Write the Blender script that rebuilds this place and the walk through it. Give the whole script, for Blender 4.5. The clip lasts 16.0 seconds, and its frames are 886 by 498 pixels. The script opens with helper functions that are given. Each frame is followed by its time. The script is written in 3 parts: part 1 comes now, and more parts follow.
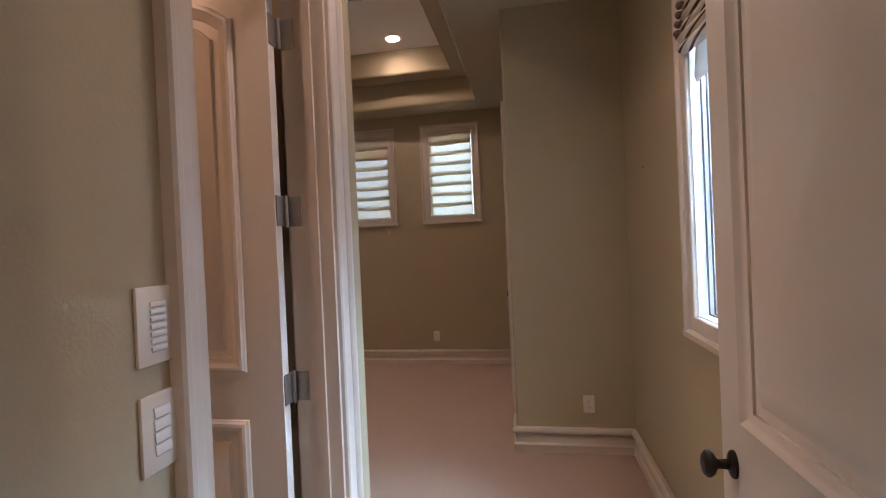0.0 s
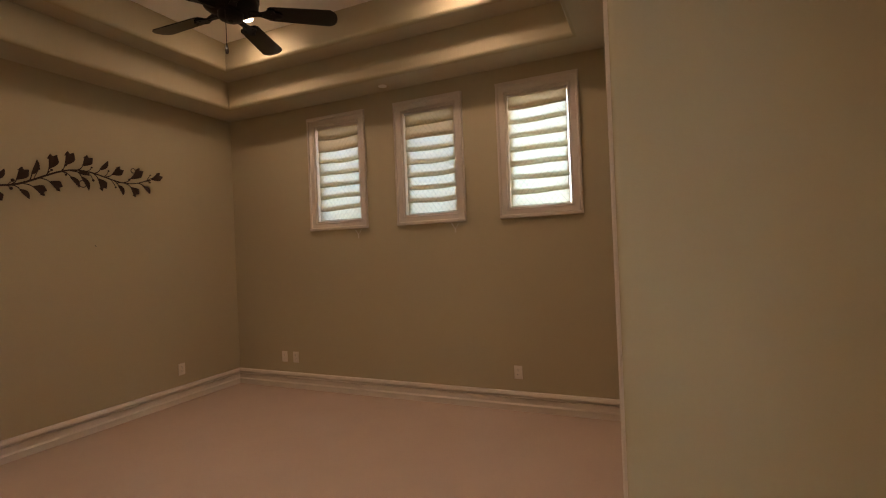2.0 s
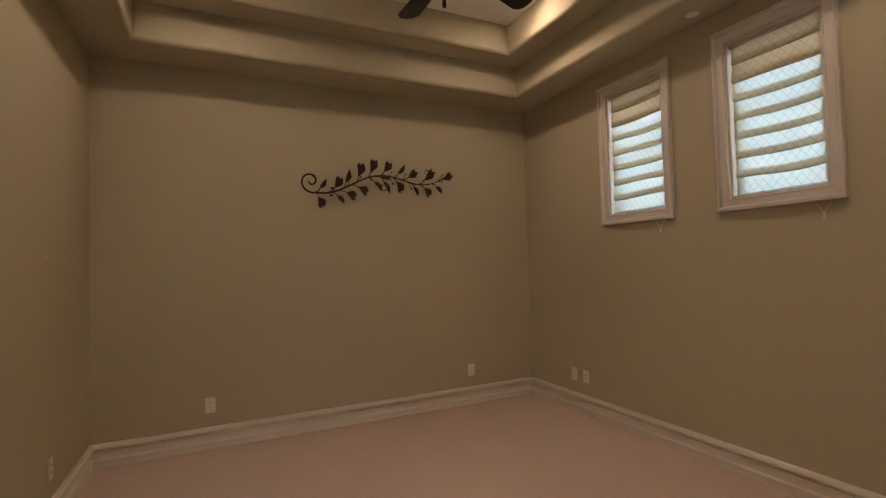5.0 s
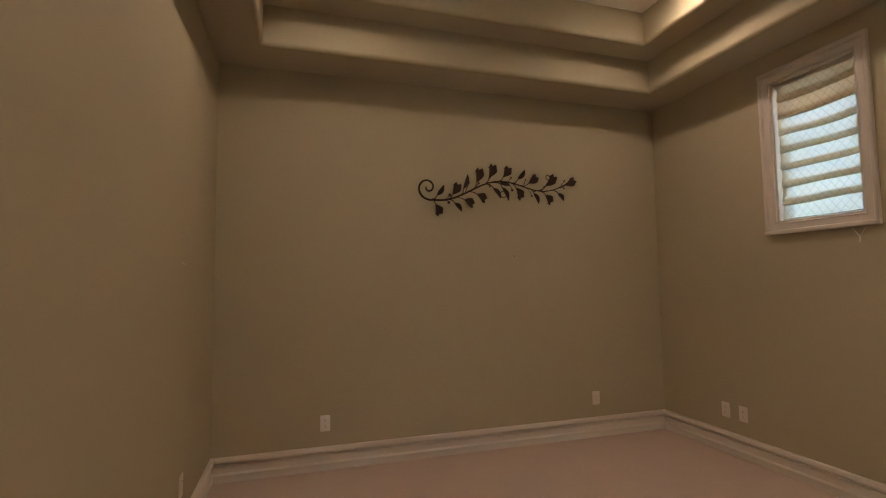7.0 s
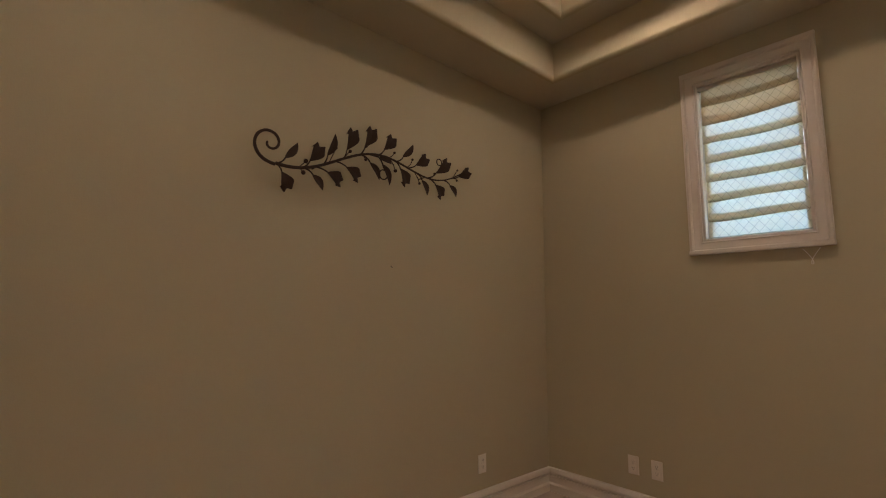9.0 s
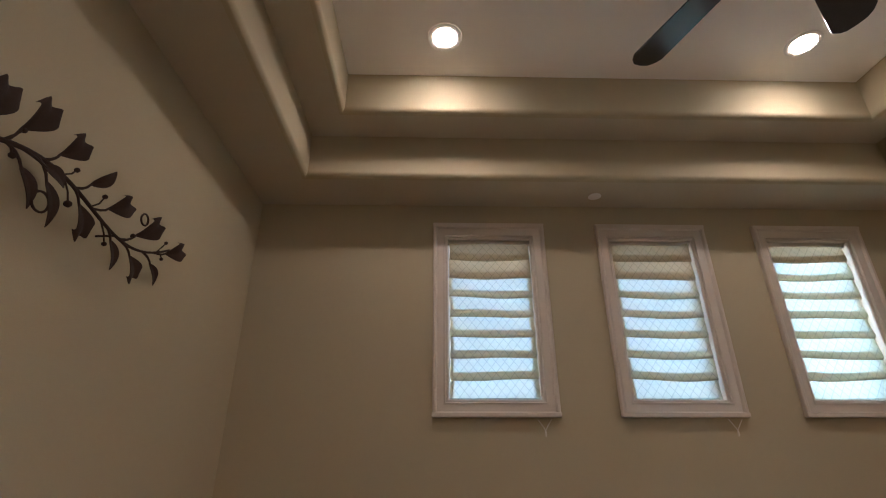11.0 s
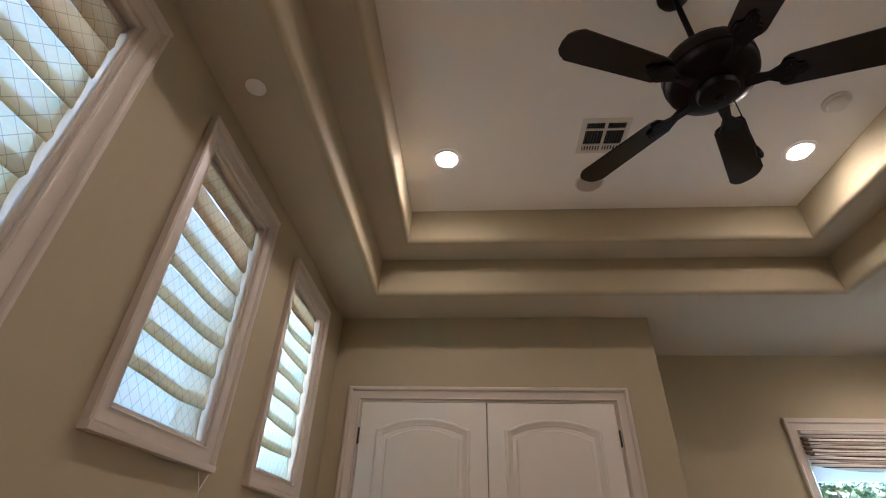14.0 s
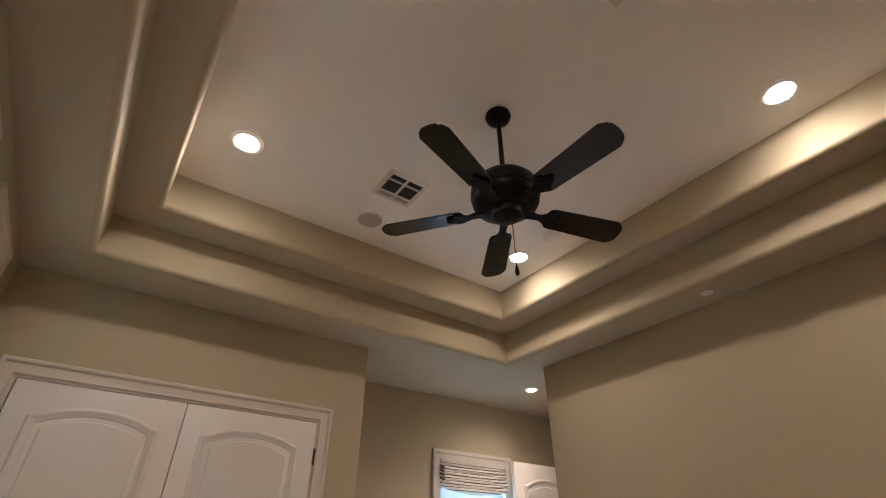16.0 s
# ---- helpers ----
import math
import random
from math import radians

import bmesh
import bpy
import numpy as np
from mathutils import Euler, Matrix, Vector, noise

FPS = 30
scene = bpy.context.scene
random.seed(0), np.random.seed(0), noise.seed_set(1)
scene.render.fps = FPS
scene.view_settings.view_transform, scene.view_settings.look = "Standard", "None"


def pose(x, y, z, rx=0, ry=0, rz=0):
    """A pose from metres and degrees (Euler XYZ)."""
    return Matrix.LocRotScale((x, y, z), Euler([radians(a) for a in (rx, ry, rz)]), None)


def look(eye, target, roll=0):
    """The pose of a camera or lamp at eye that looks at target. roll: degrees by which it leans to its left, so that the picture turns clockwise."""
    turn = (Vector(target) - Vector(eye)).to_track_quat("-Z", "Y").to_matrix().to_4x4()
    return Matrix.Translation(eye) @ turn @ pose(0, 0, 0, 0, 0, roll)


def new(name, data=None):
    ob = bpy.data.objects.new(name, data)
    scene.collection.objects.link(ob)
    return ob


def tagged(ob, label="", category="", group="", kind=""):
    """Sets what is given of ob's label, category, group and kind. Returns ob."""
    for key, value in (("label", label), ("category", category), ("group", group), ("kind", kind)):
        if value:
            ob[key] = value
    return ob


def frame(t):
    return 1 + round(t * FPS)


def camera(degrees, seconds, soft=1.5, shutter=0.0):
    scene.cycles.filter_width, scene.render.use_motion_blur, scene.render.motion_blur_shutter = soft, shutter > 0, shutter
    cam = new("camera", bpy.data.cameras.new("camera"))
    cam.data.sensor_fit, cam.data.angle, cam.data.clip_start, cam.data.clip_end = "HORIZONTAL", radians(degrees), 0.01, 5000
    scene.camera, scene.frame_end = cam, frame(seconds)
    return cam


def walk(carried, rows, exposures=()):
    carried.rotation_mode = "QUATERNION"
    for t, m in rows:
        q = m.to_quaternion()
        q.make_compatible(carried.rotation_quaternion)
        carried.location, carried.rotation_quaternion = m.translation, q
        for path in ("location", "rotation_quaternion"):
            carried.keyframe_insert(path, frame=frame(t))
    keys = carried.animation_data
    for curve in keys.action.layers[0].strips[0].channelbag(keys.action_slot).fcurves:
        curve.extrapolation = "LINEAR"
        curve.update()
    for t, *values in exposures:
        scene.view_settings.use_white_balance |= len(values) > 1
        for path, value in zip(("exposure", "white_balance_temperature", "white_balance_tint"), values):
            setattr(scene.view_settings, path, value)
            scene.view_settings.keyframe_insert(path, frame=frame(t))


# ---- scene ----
cam = camera(86.3, 16.0, soft=1.1)
PATH = [
    (0, (4.416, -5.574, 1.422), (4.062, -3.606, 1.406), -2.5),
    (0.5, (4.399, -5.162, 1.399), (4.014, -3.199, 1.389), -2.4),
    (1, (4.412, -4.797, 1.407), (3.943, -2.853, 1.395), -2.6),
    (1.5, (4.446, -4.373, 1.421), (3.843, -2.466, 1.417), -2.5),
    (2, (4.397, -4.022, 1.427), (3.589, -2.193, 1.431), -2.4),
    (2.5, (4.358, -3.732, 1.376), (3.401, -1.976, 1.403), -2.3),
    (3, (4.363, -3.44, 1.369), (3.232, -1.792, 1.41), -2.2),
    (3.5, (4.265, -3.204, 1.368), (2.934, -1.712, 1.412), -2.0),
    (4, (4.194, -3.052, 1.367), (2.696, -1.727, 1.418), -1.8),
    (4.5, (4.215, -2.92, 1.397), (2.53, -1.844, 1.451), -1.6),
    (5, (4.181, -3.0, 1.391), (2.377, -2.14, 1.455), -1.6),
    (5.2, (4.196, -2.982, 1.39), (2.347, -2.222, 1.454), -1.3),
    (7.3, (3.538, -3.279, 1.367), (1.63, -2.698, 1.509), -0.7),
    (7.5, (3.416, -3.263, 1.383), (1.521, -2.638, 1.518), -0.8),
    (8, (3.019, -3.266, 1.324), (1.193, -2.466, 1.482), -0.7),
    (10.3, (1.506, -2.893, 1.398), (0.917, -1.046, 1.89), 0.4),
    (10.5, (1.404, -2.892, 1.421), (0.96, -1.031, 2.002), 0.3),
    (11, (1.112, -2.738, 1.483), (1.156, -0.908, 2.289), -0.1),
    (11.5, (0.98, -2.465, 1.472), (1.503, -0.785, 2.422), -2.3),
    (12, (0.865, -2.176, 1.459), (1.757, -0.687, 2.453), -2.6),
    (12.5, (0.83, -1.875, 1.446), (2.05, -0.668, 2.473), -1.2),
    (13, (0.888, -1.569, 1.464), (2.338, -0.665, 2.503), -0.0),
    (13.5, (0.887, -1.237, 1.436), (2.475, -0.688, 2.52), 1.4),
    (14, (0.963, -1.012, 1.417), (2.622, -0.891, 2.527), 1.7),
    (14.5, (1.023, -0.888, 1.468), (2.666, -1.201, 2.564), 1.5),
    (15, (1.027, -0.729, 1.498), (2.583, -1.339, 2.597), 1.5),
    (15.5, (0.989, -0.667, 1.507), (2.442, -1.489, 2.609), 0.9),
    (16, (0.879, -0.656, 1.526), (2.24, -1.624, 2.627), 0.1),
]
walk(cam, [(t, look(eye, target, roll)) for t, eye, target, roll in PATH],
     exposures=[(0.0, 3.10, 6850, 26), (0.5, 3.00, 6650, 26), (1.0, 3.30, 6850, 20), (1.5, 3.48, 7150, 17), (2.0, 3.42, 8150, 20), (2.5, 3.60, 7900, 19),
                (3.5, 3.58, 7300, 15), (5.0, 3.61, 6900, 13), (8.2, 3.52, 6900, 12), (10.3, 3.54, 6000, 11), (12.0, 3.65, 5750, 11), (14.5, 3.83, 5750, 11),
                (16.0, 3.91, 5950, 12)])

# ---- world and large lights ----
world = bpy.data.worlds.new("sky")
scene.world = world
world.use_nodes = True
wn = world.node_tree.nodes
sky = wn.new("ShaderNodeTexSky")
sky.sky_type, sky.sun_disc = "NISHITA", False
sky.sun_elevation, sky.sun_rotation = radians(55), radians(200)
world.node_tree.links.new(sky.outputs[0], wn["Background"].inputs[0])
wn["Background"].inputs[1].default_value = 0.15

SUN = bpy.data.lights.new("sun", "SUN")
SUN.energy, SUN.angle, SUN.color = 3.0, radians(0.5), (1.0, 0.95, 0.88)
# the sun stands in the south-south-west, high
new("sun", SUN).matrix_world = look((-20 * math.sin(radians(20)), -30, 40), (0, 0, 0))

LAMP_WATTS = 2.9
LAMP_COLOR = (1.0, 0.79, 0.665)
WINDOW_WATTS = 0.115
WINDOW_COLOR = (0.56, 0.91, 0.98)
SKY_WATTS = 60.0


def lamp(name, kind, watts, color, m):
    data = bpy.data.lights.new(name, kind)
    data.energy, data.color = watts, color
    ob = new(name, data)
    ob.matrix_world = m
    return data


# ---- materials ----
def material(name, color, rough=0.6, metal=0.0, spread=0.06, scale=3.0, grain=120.0, bump=0.1, spec=0.5, coat=0.0):
    """A painted, woven or cast surface: soft blotches, a fine grain and a little relief."""
    m = bpy.data.materials.new(name)
    m.use_nodes = True
    nt = m.node_tree
    b = nt.nodes["Principled BSDF"]
    tc = nt.nodes.new("ShaderNodeTexCoord")
    big = nt.nodes.new("ShaderNodeTexNoise")
    big.inputs["Scale"].default_value, big.inputs["Detail"].default_value = scale, 4
    fine = nt.nodes.new("ShaderNodeTexNoise")
    fine.inputs["Scale"].default_value, fine.inputs["Detail"].default_value = grain, 3
    mix = nt.nodes.new("ShaderNodeMix")
    mix.data_type = "RGBA"
    lo = [c * (1 - spread) for c in color] + [1]
    hi = [min(1, c * (1 + spread)) for c in color] + [1]
    mix.inputs[6].default_value, mix.inputs[7].default_value = lo, hi
    add = nt.nodes.new("ShaderNodeMath")
    add.operation = "MULTIPLY_ADD"
    add.inputs[1].default_value = 0.35
    for n in (big, fine):
        nt.links.new(tc.outputs["Object"], n.inputs["Vector"])
    nt.links.new(fine.outputs["Fac"], add.inputs[0])
    half = nt.nodes.new("ShaderNodeMath")
    half.operation = "MULTIPLY"
    half.inputs[1].default_value = 0.65
    nt.links.new(big.outputs["Fac"], half.inputs[0])
    nt.links.new(half.outputs[0], add.inputs[2])
    nt.links.new(add.outputs[0], mix.inputs[0])
    nt.links.new(mix.outputs[2], b.inputs["Base Color"])
    b.inputs["Roughness"].default_value, b.inputs["Metallic"].default_value = rough, metal
    b.inputs["Specular IOR Level"].default_value = spec
    b.inputs["Coat Weight"].default_value = coat
    if bump:
        bp = nt.nodes.new("ShaderNodeBump")
        bp.inputs["Strength"].default_value, bp.inputs["Distance"].default_value = bump, 0.002
        nt.links.new(fine.outputs["Fac"], bp.inputs["Height"])
        nt.links.new(bp.outputs[0], b.inputs["Normal"])
    return m


def glow(name, color, strength):
    m = bpy.data.materials.new(name)
    m.use_nodes = True
    b = m.node_tree.nodes["Principled BSDF"]
    b.inputs["Base Color"].default_value = (0.8, 0.8, 0.8, 1)
    b.inputs["Emission Color"].default_value = (*color, 1)
    b.inputs["Emission Strength"].default_value = strength
    return m


def glass(name):
    m = bpy.data.materials.new(name)
    m.use_nodes = True
    b = m.node_tree.nodes["Principled BSDF"]
    b.inputs["Base Color"].default_value = (0.96, 0.98, 0.98, 1)
    b.inputs["Roughness"].default_value = 0.02
    b.inputs["Transmission Weight"].default_value = 1.0
    b.inputs["IOR"].default_value = 1.45
    return m


def cloth(name, color, through_light, clear, lattice=0.0, stripes=0.0, stripe_color=(0, 0, 0), lines=0.0, back=None):
    """A thin fabric that lets light through; lattice: pitch of woven diamond lines, stripes: pitch of bands."""
    m = bpy.data.materials.new(name)
    m.use_nodes = True
    nt = m.node_tree
    for n in list(nt.nodes):
        nt.nodes.remove(n)
    L = nt.links.new
    out = nt.nodes.new("ShaderNodeOutputMaterial")
    dif, tra, cle = (nt.nodes.new("ShaderNodeBsdf" + k) for k in ("Diffuse", "Translucent", "Transparent"))
    m1, m2 = nt.nodes.new("ShaderNodeMixShader"), nt.nodes.new("ShaderNodeMixShader")
    m1.inputs[0].default_value, m2.inputs[0].default_value = through_light, clear
    L(dif.outputs[0], m1.inputs[1]), L(tra.outputs[0], m1.inputs[2])
    L(m1.outputs[0], m2.inputs[1]), L(cle.outputs[0], m2.inputs[2]), L(m2.outputs[0], out.inputs[0])
    tc = nt.nodes.new("ShaderNodeTexCoord")
    weave = nt.nodes.new("ShaderNodeTexNoise")
    weave.inputs["Scale"].default_value, weave.inputs["Detail"].default_value = 60, 4
    L(tc.outputs["Object"], weave.inputs["Vector"])
    mix = nt.nodes.new("ShaderNodeMix")
    mix.data_type = "RGBA"
    mix.inputs[6].default_value = [c * 0.9 for c in color] + [1]
    mix.inputs[7].default_value = [min(1, c * 1.06) for c in color] + [1]
    L(weave.outputs["Fac"], mix.inputs[0])
    last = mix.outputs[2]

    def math_node(op, a, b=None):
        n = nt.nodes.new("ShaderNodeMath")
        n.operation = op
        for i, v in enumerate((a, b)):
            if v is None:
                continue
            if hasattr(v, "links"):
                L(v, n.inputs[i])
            else:
                n.inputs[i].default_value = v
        return n.outputs[0]

    if lattice or stripes:
        sep = nt.nodes.new("ShaderNodeSeparateXYZ")
        L(tc.outputs["Object"], sep.inputs[0])
        over = nt.nodes.new("ShaderNodeMix")
        over.data_type = "RGBA"
        if lattice:
            u = math_node("MULTIPLY", sep.outputs[0], 1.25)
            v = sep.outputs[1]
            a = math_node("FRACT", math_node("DIVIDE", math_node("ADD", u, v), lattice))
            b = math_node("FRACT", math_node("DIVIDE", math_node("SUBTRACT", u, v), lattice))
            on = math_node("MAXIMUM", math_node("LESS_THAN", a, lines), math_node("LESS_THAN", b, lines))
            over.inputs[7].default_value = [c * 0.60 for c in color] + [1]
        else:
            a = math_node("FRACT", math_node("DIVIDE", sep.outputs[1], stripes))
            on = math_node("LESS_THAN", a, 0.27)
            over.inputs[7].default_value = (*stripe_color, 1)
        L(on, over.inputs[0]), L(last, over.inputs[6])
        last = over.outputs[2]
    L(last, dif.inputs[0])
    if back:
        # light that comes through is tinted apart from the face, to the colour back
        tint = nt.nodes.new("ShaderNodeMix")
        tint.data_type, tint.blend_type = "RGBA", "MULTIPLY"
        tint.inputs[0].default_value = 1.0
        tint.inputs[7].default_value = [b / c for b, c in zip(back, color)] + [1]
        L(last, tint.inputs[6]), L(tint.outputs[2], tra.inputs[0])
    else:
        L(last, tra.inputs[0])
    return m


WALL = material("tan_wall_paint", (0.432, 0.366, 0.238), 0.75, spread=0.03, scale=1.5, grain=160, bump=0.25, spec=0.3)
CEIL = material("pale_ceiling_paint", (0.90, 0.86, 0.79), 0.8, spread=0.025, scale=1.2, grain=140, bump=0.25, spec=0.25)
SOFFIT_PAINT = material("warm_soffit_paint", (0.465, 0.405, 0.29), 0.8, spread=0.025, scale=1.3, grain=150, bump=0.25, spec=0.25)
TRIM = material("cream_trim_paint", (0.60, 0.525, 0.44), 0.38, spread=0.03, scale=4, grain=60, bump=0.05)
BASE_PAINT = material("pale_baseboard_paint", (0.66, 0.585, 0.485), 0.38, spread=0.03, scale=4, grain=60, bump=0.03)
DOOR = material("cream_door_paint", (0.70, 0.64, 0.56), 0.30, spread=0.03, scale=3, grain=50, bump=0.06)
CARPET = material("beige_carpet", (0.52, 0.395, 0.31), 0.95, spread=0.10, scale=2.2, grain=420, bump=0.8, spec=0.1)
BRONZE = material("dark_bronze", (0.020, 0.014, 0.011), 0.5, metal=0.3, spread=0.25, scale=12, grain=90, bump=0.1)
STEEL = material("dull_steel", (0.42, 0.41, 0.38), 0.4, metal=0.9, spread=0.15, scale=30, grain=200, bump=0.1)
BLADE = material("dark_walnut_blade", (0.009, 0.006, 0.005), 0.15, spread=0.4, scale=8, grain=60, bump=0.01, spec=0.4)
IRON = material("brown_wrought_iron", (0.036, 0.018, 0.011), 0.7, metal=0.0, spread=0.4, scale=25, grain=150, bump=0.4, spec=0.2)
FAN_METAL = material("blackened_bronze", (0.010, 0.007, 0.006), 0.45, metal=0.2, spread=0.25, scale=12, grain=90, bump=0.1, spec=0.15)
GASKET_AND_SHADE = material("grey_gasket_and_louvre_shade", (0.10, 0.10, 0.11), 0.7, bump=0.0)
PLATE = material("ivory_plastic", (0.70, 0.63, 0.53), 0.35, spread=0.02, scale=8, grain=80, bump=0.0)
WHITE = material("white_plastic", (0.78, 0.75, 0.70), 0.4, spread=0.02, scale=8, grain=80, bump=0.0)
DARK = material("hole_shade", (0.02, 0.02, 0.02), 0.7, bump=0.0)
GRILLE = material("speaker_cloth", (0.50, 0.44, 0.36), 0.9, spread=0.08, scale=30, grain=400, bump=0.4)
LENS = glow("lamp_lens", (1.0, 0.83, 0.71), 8.0)
PANE = glass("window_glass")
VINYL = material("white_window_frame", (0.80, 0.80, 0.79), 0.35, spread=0.02, scale=6, grain=60, bump=0.0)
SHEER = cloth("cream_sheer_fabric", (0.74, 0.64, 0.45), 0.25, 0.035, lattice=0.066, lines=0.055, back=(0.60, 0.82, 0.78))
LINED = cloth("cream_lined_fabric", (0.58, 0.49, 0.33), 0.17, 0.0, lattice=0.066, lines=0.055)
DOUBLED = cloth("cream_doubled_fabric", (0.64, 0.57, 0.40), 0.44, 0.0, lattice=0.066, lines=0.055)
STRIPED = cloth("striped_fabric", (0.72, 0.63, 0.52), 0.15, 0.0, stripes=0.027, stripe_color=(0.13, 0.055, 0.04))
FOLD_SHADOW = material("fold_shadow_brown", (0.16, 0.10, 0.075), 0.9, spread=0.2, scale=20, grain=300, bump=0.4, spec=0.1)
LINER = cloth("ivory_lining", (0.70, 0.68, 0.62), 0.06, 0.0)
FENCE = material("weathered_fence_board", (0.085, 0.14, 0.22), 0.85, spread=0.3, scale=5, grain=60, bump=0.5)
LEAF = material("green_foliage", (0.07, 0.13, 0.05), 0.6, spread=0.4, scale=5, grain=40, bump=0.0)
BARK = material("brown_bark", (0.10, 0.075, 0.055), 0.9, spread=0.3, scale=10, grain=60, bump=0.6)
EARTH = material("dry_gravel_ground", (0.30, 0.26, 0.21), 0.95, spread=0.2, scale=2, grain=60, bump=0.6)


# ---- mesh helpers ----
def box(bm, x0, y0, z0, x1, y1, z1, bevel=0.0):
    vs = [bm.verts.new(p) for p in ((x0, y0, z0), (x1, y0, z0), (x1, y1, z0), (x0, y1, z0),
                                    (x0, y0, z1), (x1, y0, z1), (x1, y1, z1), (x0, y1, z1))]
    fs = [bm.faces.new([vs[i] for i in f]) for f in
          ((0, 3, 2, 1), (4, 5, 6, 7), (0, 1, 5, 4), (1, 2, 6, 5), (2, 3, 7, 6), (3, 0, 4, 7))]
    if bevel:
        es = list({e for f in fs for e in f.edges})
        bmesh.ops.bevel(bm, geom=es, offset=bevel, segments=2, profile=0.6, affect="EDGES")
    return bm


def prism(bm, pts, z0, z1, top=1.0):
    """A plan polygon raised from z0 to z1; top: how much the upper outline shrinks about its middle."""
    cx, cy = (sum(p[i] for p in pts) / len(pts) for i in (0, 1))
    lo = [bm.verts.new((x, y, z0)) for x, y in pts]
    hi = [bm.verts.new((cx + (x - cx) * top, cy + (y - cy) * top, z1)) for x, y in pts]
    bm.faces.new(list(reversed(lo)))
    bm.faces.new(hi)
    for i in range(len(pts)):
        j = (i + 1) % len(pts)
        bm.faces.new((lo[i], lo[j], hi[j], hi[i]))
    return bm


def sweep(bm, path, prof, closed=False):
    """A closed profile of (offset to the left of the path, height) drawn along a flat path, mitred at its corners."""
    rings, n = [], len(path)
    for i, (x, y) in enumerate(path):
        ns = []
        for a, b in ((i - 1, i), (i, i + 1)):
            if not closed and (a < 0 or b >= n):
                continue
            ax, ay = path[a % n]
            bx, by = path[b % n]
            d = math.hypot(bx - ax, by - ay)
            ns.append((-(by - ay) / d, (bx - ax) / d))
        mx, my = sum(v[0] for v in ns) / len(ns), sum(v[1] for v in ns) / len(ns)
        q = mx * mx + my * my
        mx, my = mx / q, my / q
        rings.append([bm.verts.new((x + mx * o, y + my * o, h)) for o, h in prof])
    k = len(prof)
    for i in range(n if closed else n - 1):
        a, b = rings[i], rings[(i + 1) % n]
        for j in range(k):
            bm.faces.new((a[j], a[(j + 1) % k], b[(j + 1) % k], b[j]))
    if not closed:
        bm.faces.new(rings[0])
        bm.faces.new(list(reversed(rings[-1])))
    return bm


def lathe(bm, prof, seg=24, cx=0.0, cy=0.0):
    """A profile of (radius, height) turned about the upright axis through (cx, cy)."""
    rings = []
    for r, z in prof:
        if r < 1e-5:
            rings.append([bm.verts.new((cx, cy, z))])
        else:
            rings.append([bm.verts.new((cx + r * math.cos(2 * math.pi * i / seg), cy + r * math.sin(2 * math.pi * i / seg), z))
                          for i in range(seg)])
    for a, b in zip(rings, rings[1:]):
        for i in range(seg):
            j = (i + 1) % seg
            if len(a) == 1 and len(b) > 1:
                bm.faces.new((a[0], b[j], b[i]))
            elif len(b) == 1 and len(a) > 1:
                bm.faces.new((a[i], a[j], b[0]))
            elif len(a) > 1:
                bm.faces.new((a[i], a[j], b[j], b[i]))
    return bm


def tube(bm, pts, radius, seg=8):
    """A round bar along points; radius may be a list."""
    rings = []
    for i, p in enumerate(pts):
        p = Vector(p)
        d = (Vector(pts[min(i + 1, len(pts) - 1)]) - Vector(pts[max(i - 1, 0)])).normalized()
        side = d.cross(Vector((0.13, 0.29, 0.95))).normalized()
        up = side.cross(d)
        r = radius[i] if isinstance(radius, (list, tuple)) else radius
        rings.append([bm.verts.new(p + (side * math.cos(2 * math.pi * k / seg) + up * math.sin(2 * math.pi * k / seg)) * r)
                      for k in range(seg)])
    for a, b in zip(rings, rings[1:]):
        for k in range(seg):
            bm.faces.new((a[k], a[(k + 1) % seg], b[(k + 1) % seg], b[k]))
    bm.faces.new(rings[0])
    bm.faces.new(list(reversed(rings[-1])))
    return bm


def turned(bm, m):
    bmesh.ops.transform(bm, matrix=m, verts=bm.verts[:])
    return bm


def part(name, bm, mat, parent=None, label="", smooth=35):
    """Links a bmesh as one mesh object, under a thing or a part where one is given."""
    bmesh.ops.recalc_face_normals(bm, faces=bm.faces[:])
    me = bpy.data.meshes.new(name)
    bm.to_mesh(me)
    bm.free()
    for m in (mat if isinstance(mat, (list, tuple)) else (mat,)):
        me.materials.append(m)
    if smooth:
        me.shade_smooth()
        me.set_sharp_from_angle(angle=radians(smooth))
    ob = new(name, me)
    if parent:
        ob.parent = parent
    if label:
        ob["label"] = label
    return ob


def thing(name, m, label, category, group="", kind=""):
    ob = new(name)
    ob.empty_display_size = 0.05
    ob.matrix_world = m
    return tagged(ob, label, category, group, kind)


def on_wall(side, x, y, z):
    """A frame on a wall seen by one who faces that side: its x to the right, its y up, its z out of the wall."""
    ax = {"north": ((1, 0, 0), (0, 0, 1), (0, -1, 0)), "west": ((0, 1, 0), (0, 0, 1), (1, 0, 0)),
          "east": ((0, -1, 0), (0, 0, 1), (-1, 0, 0)), "south": ((-1, 0, 0), (0, 0, 1), (0, 1, 0)),
          "up": ((1, 0, 0), (0, -1, 0), (0, 0, -1))}[side]
    m = Matrix([list(r) for r in zip(*ax)]).to_4x4()
    m.translation = (x, y, z)
    return m


def B():
    return bmesh.new()


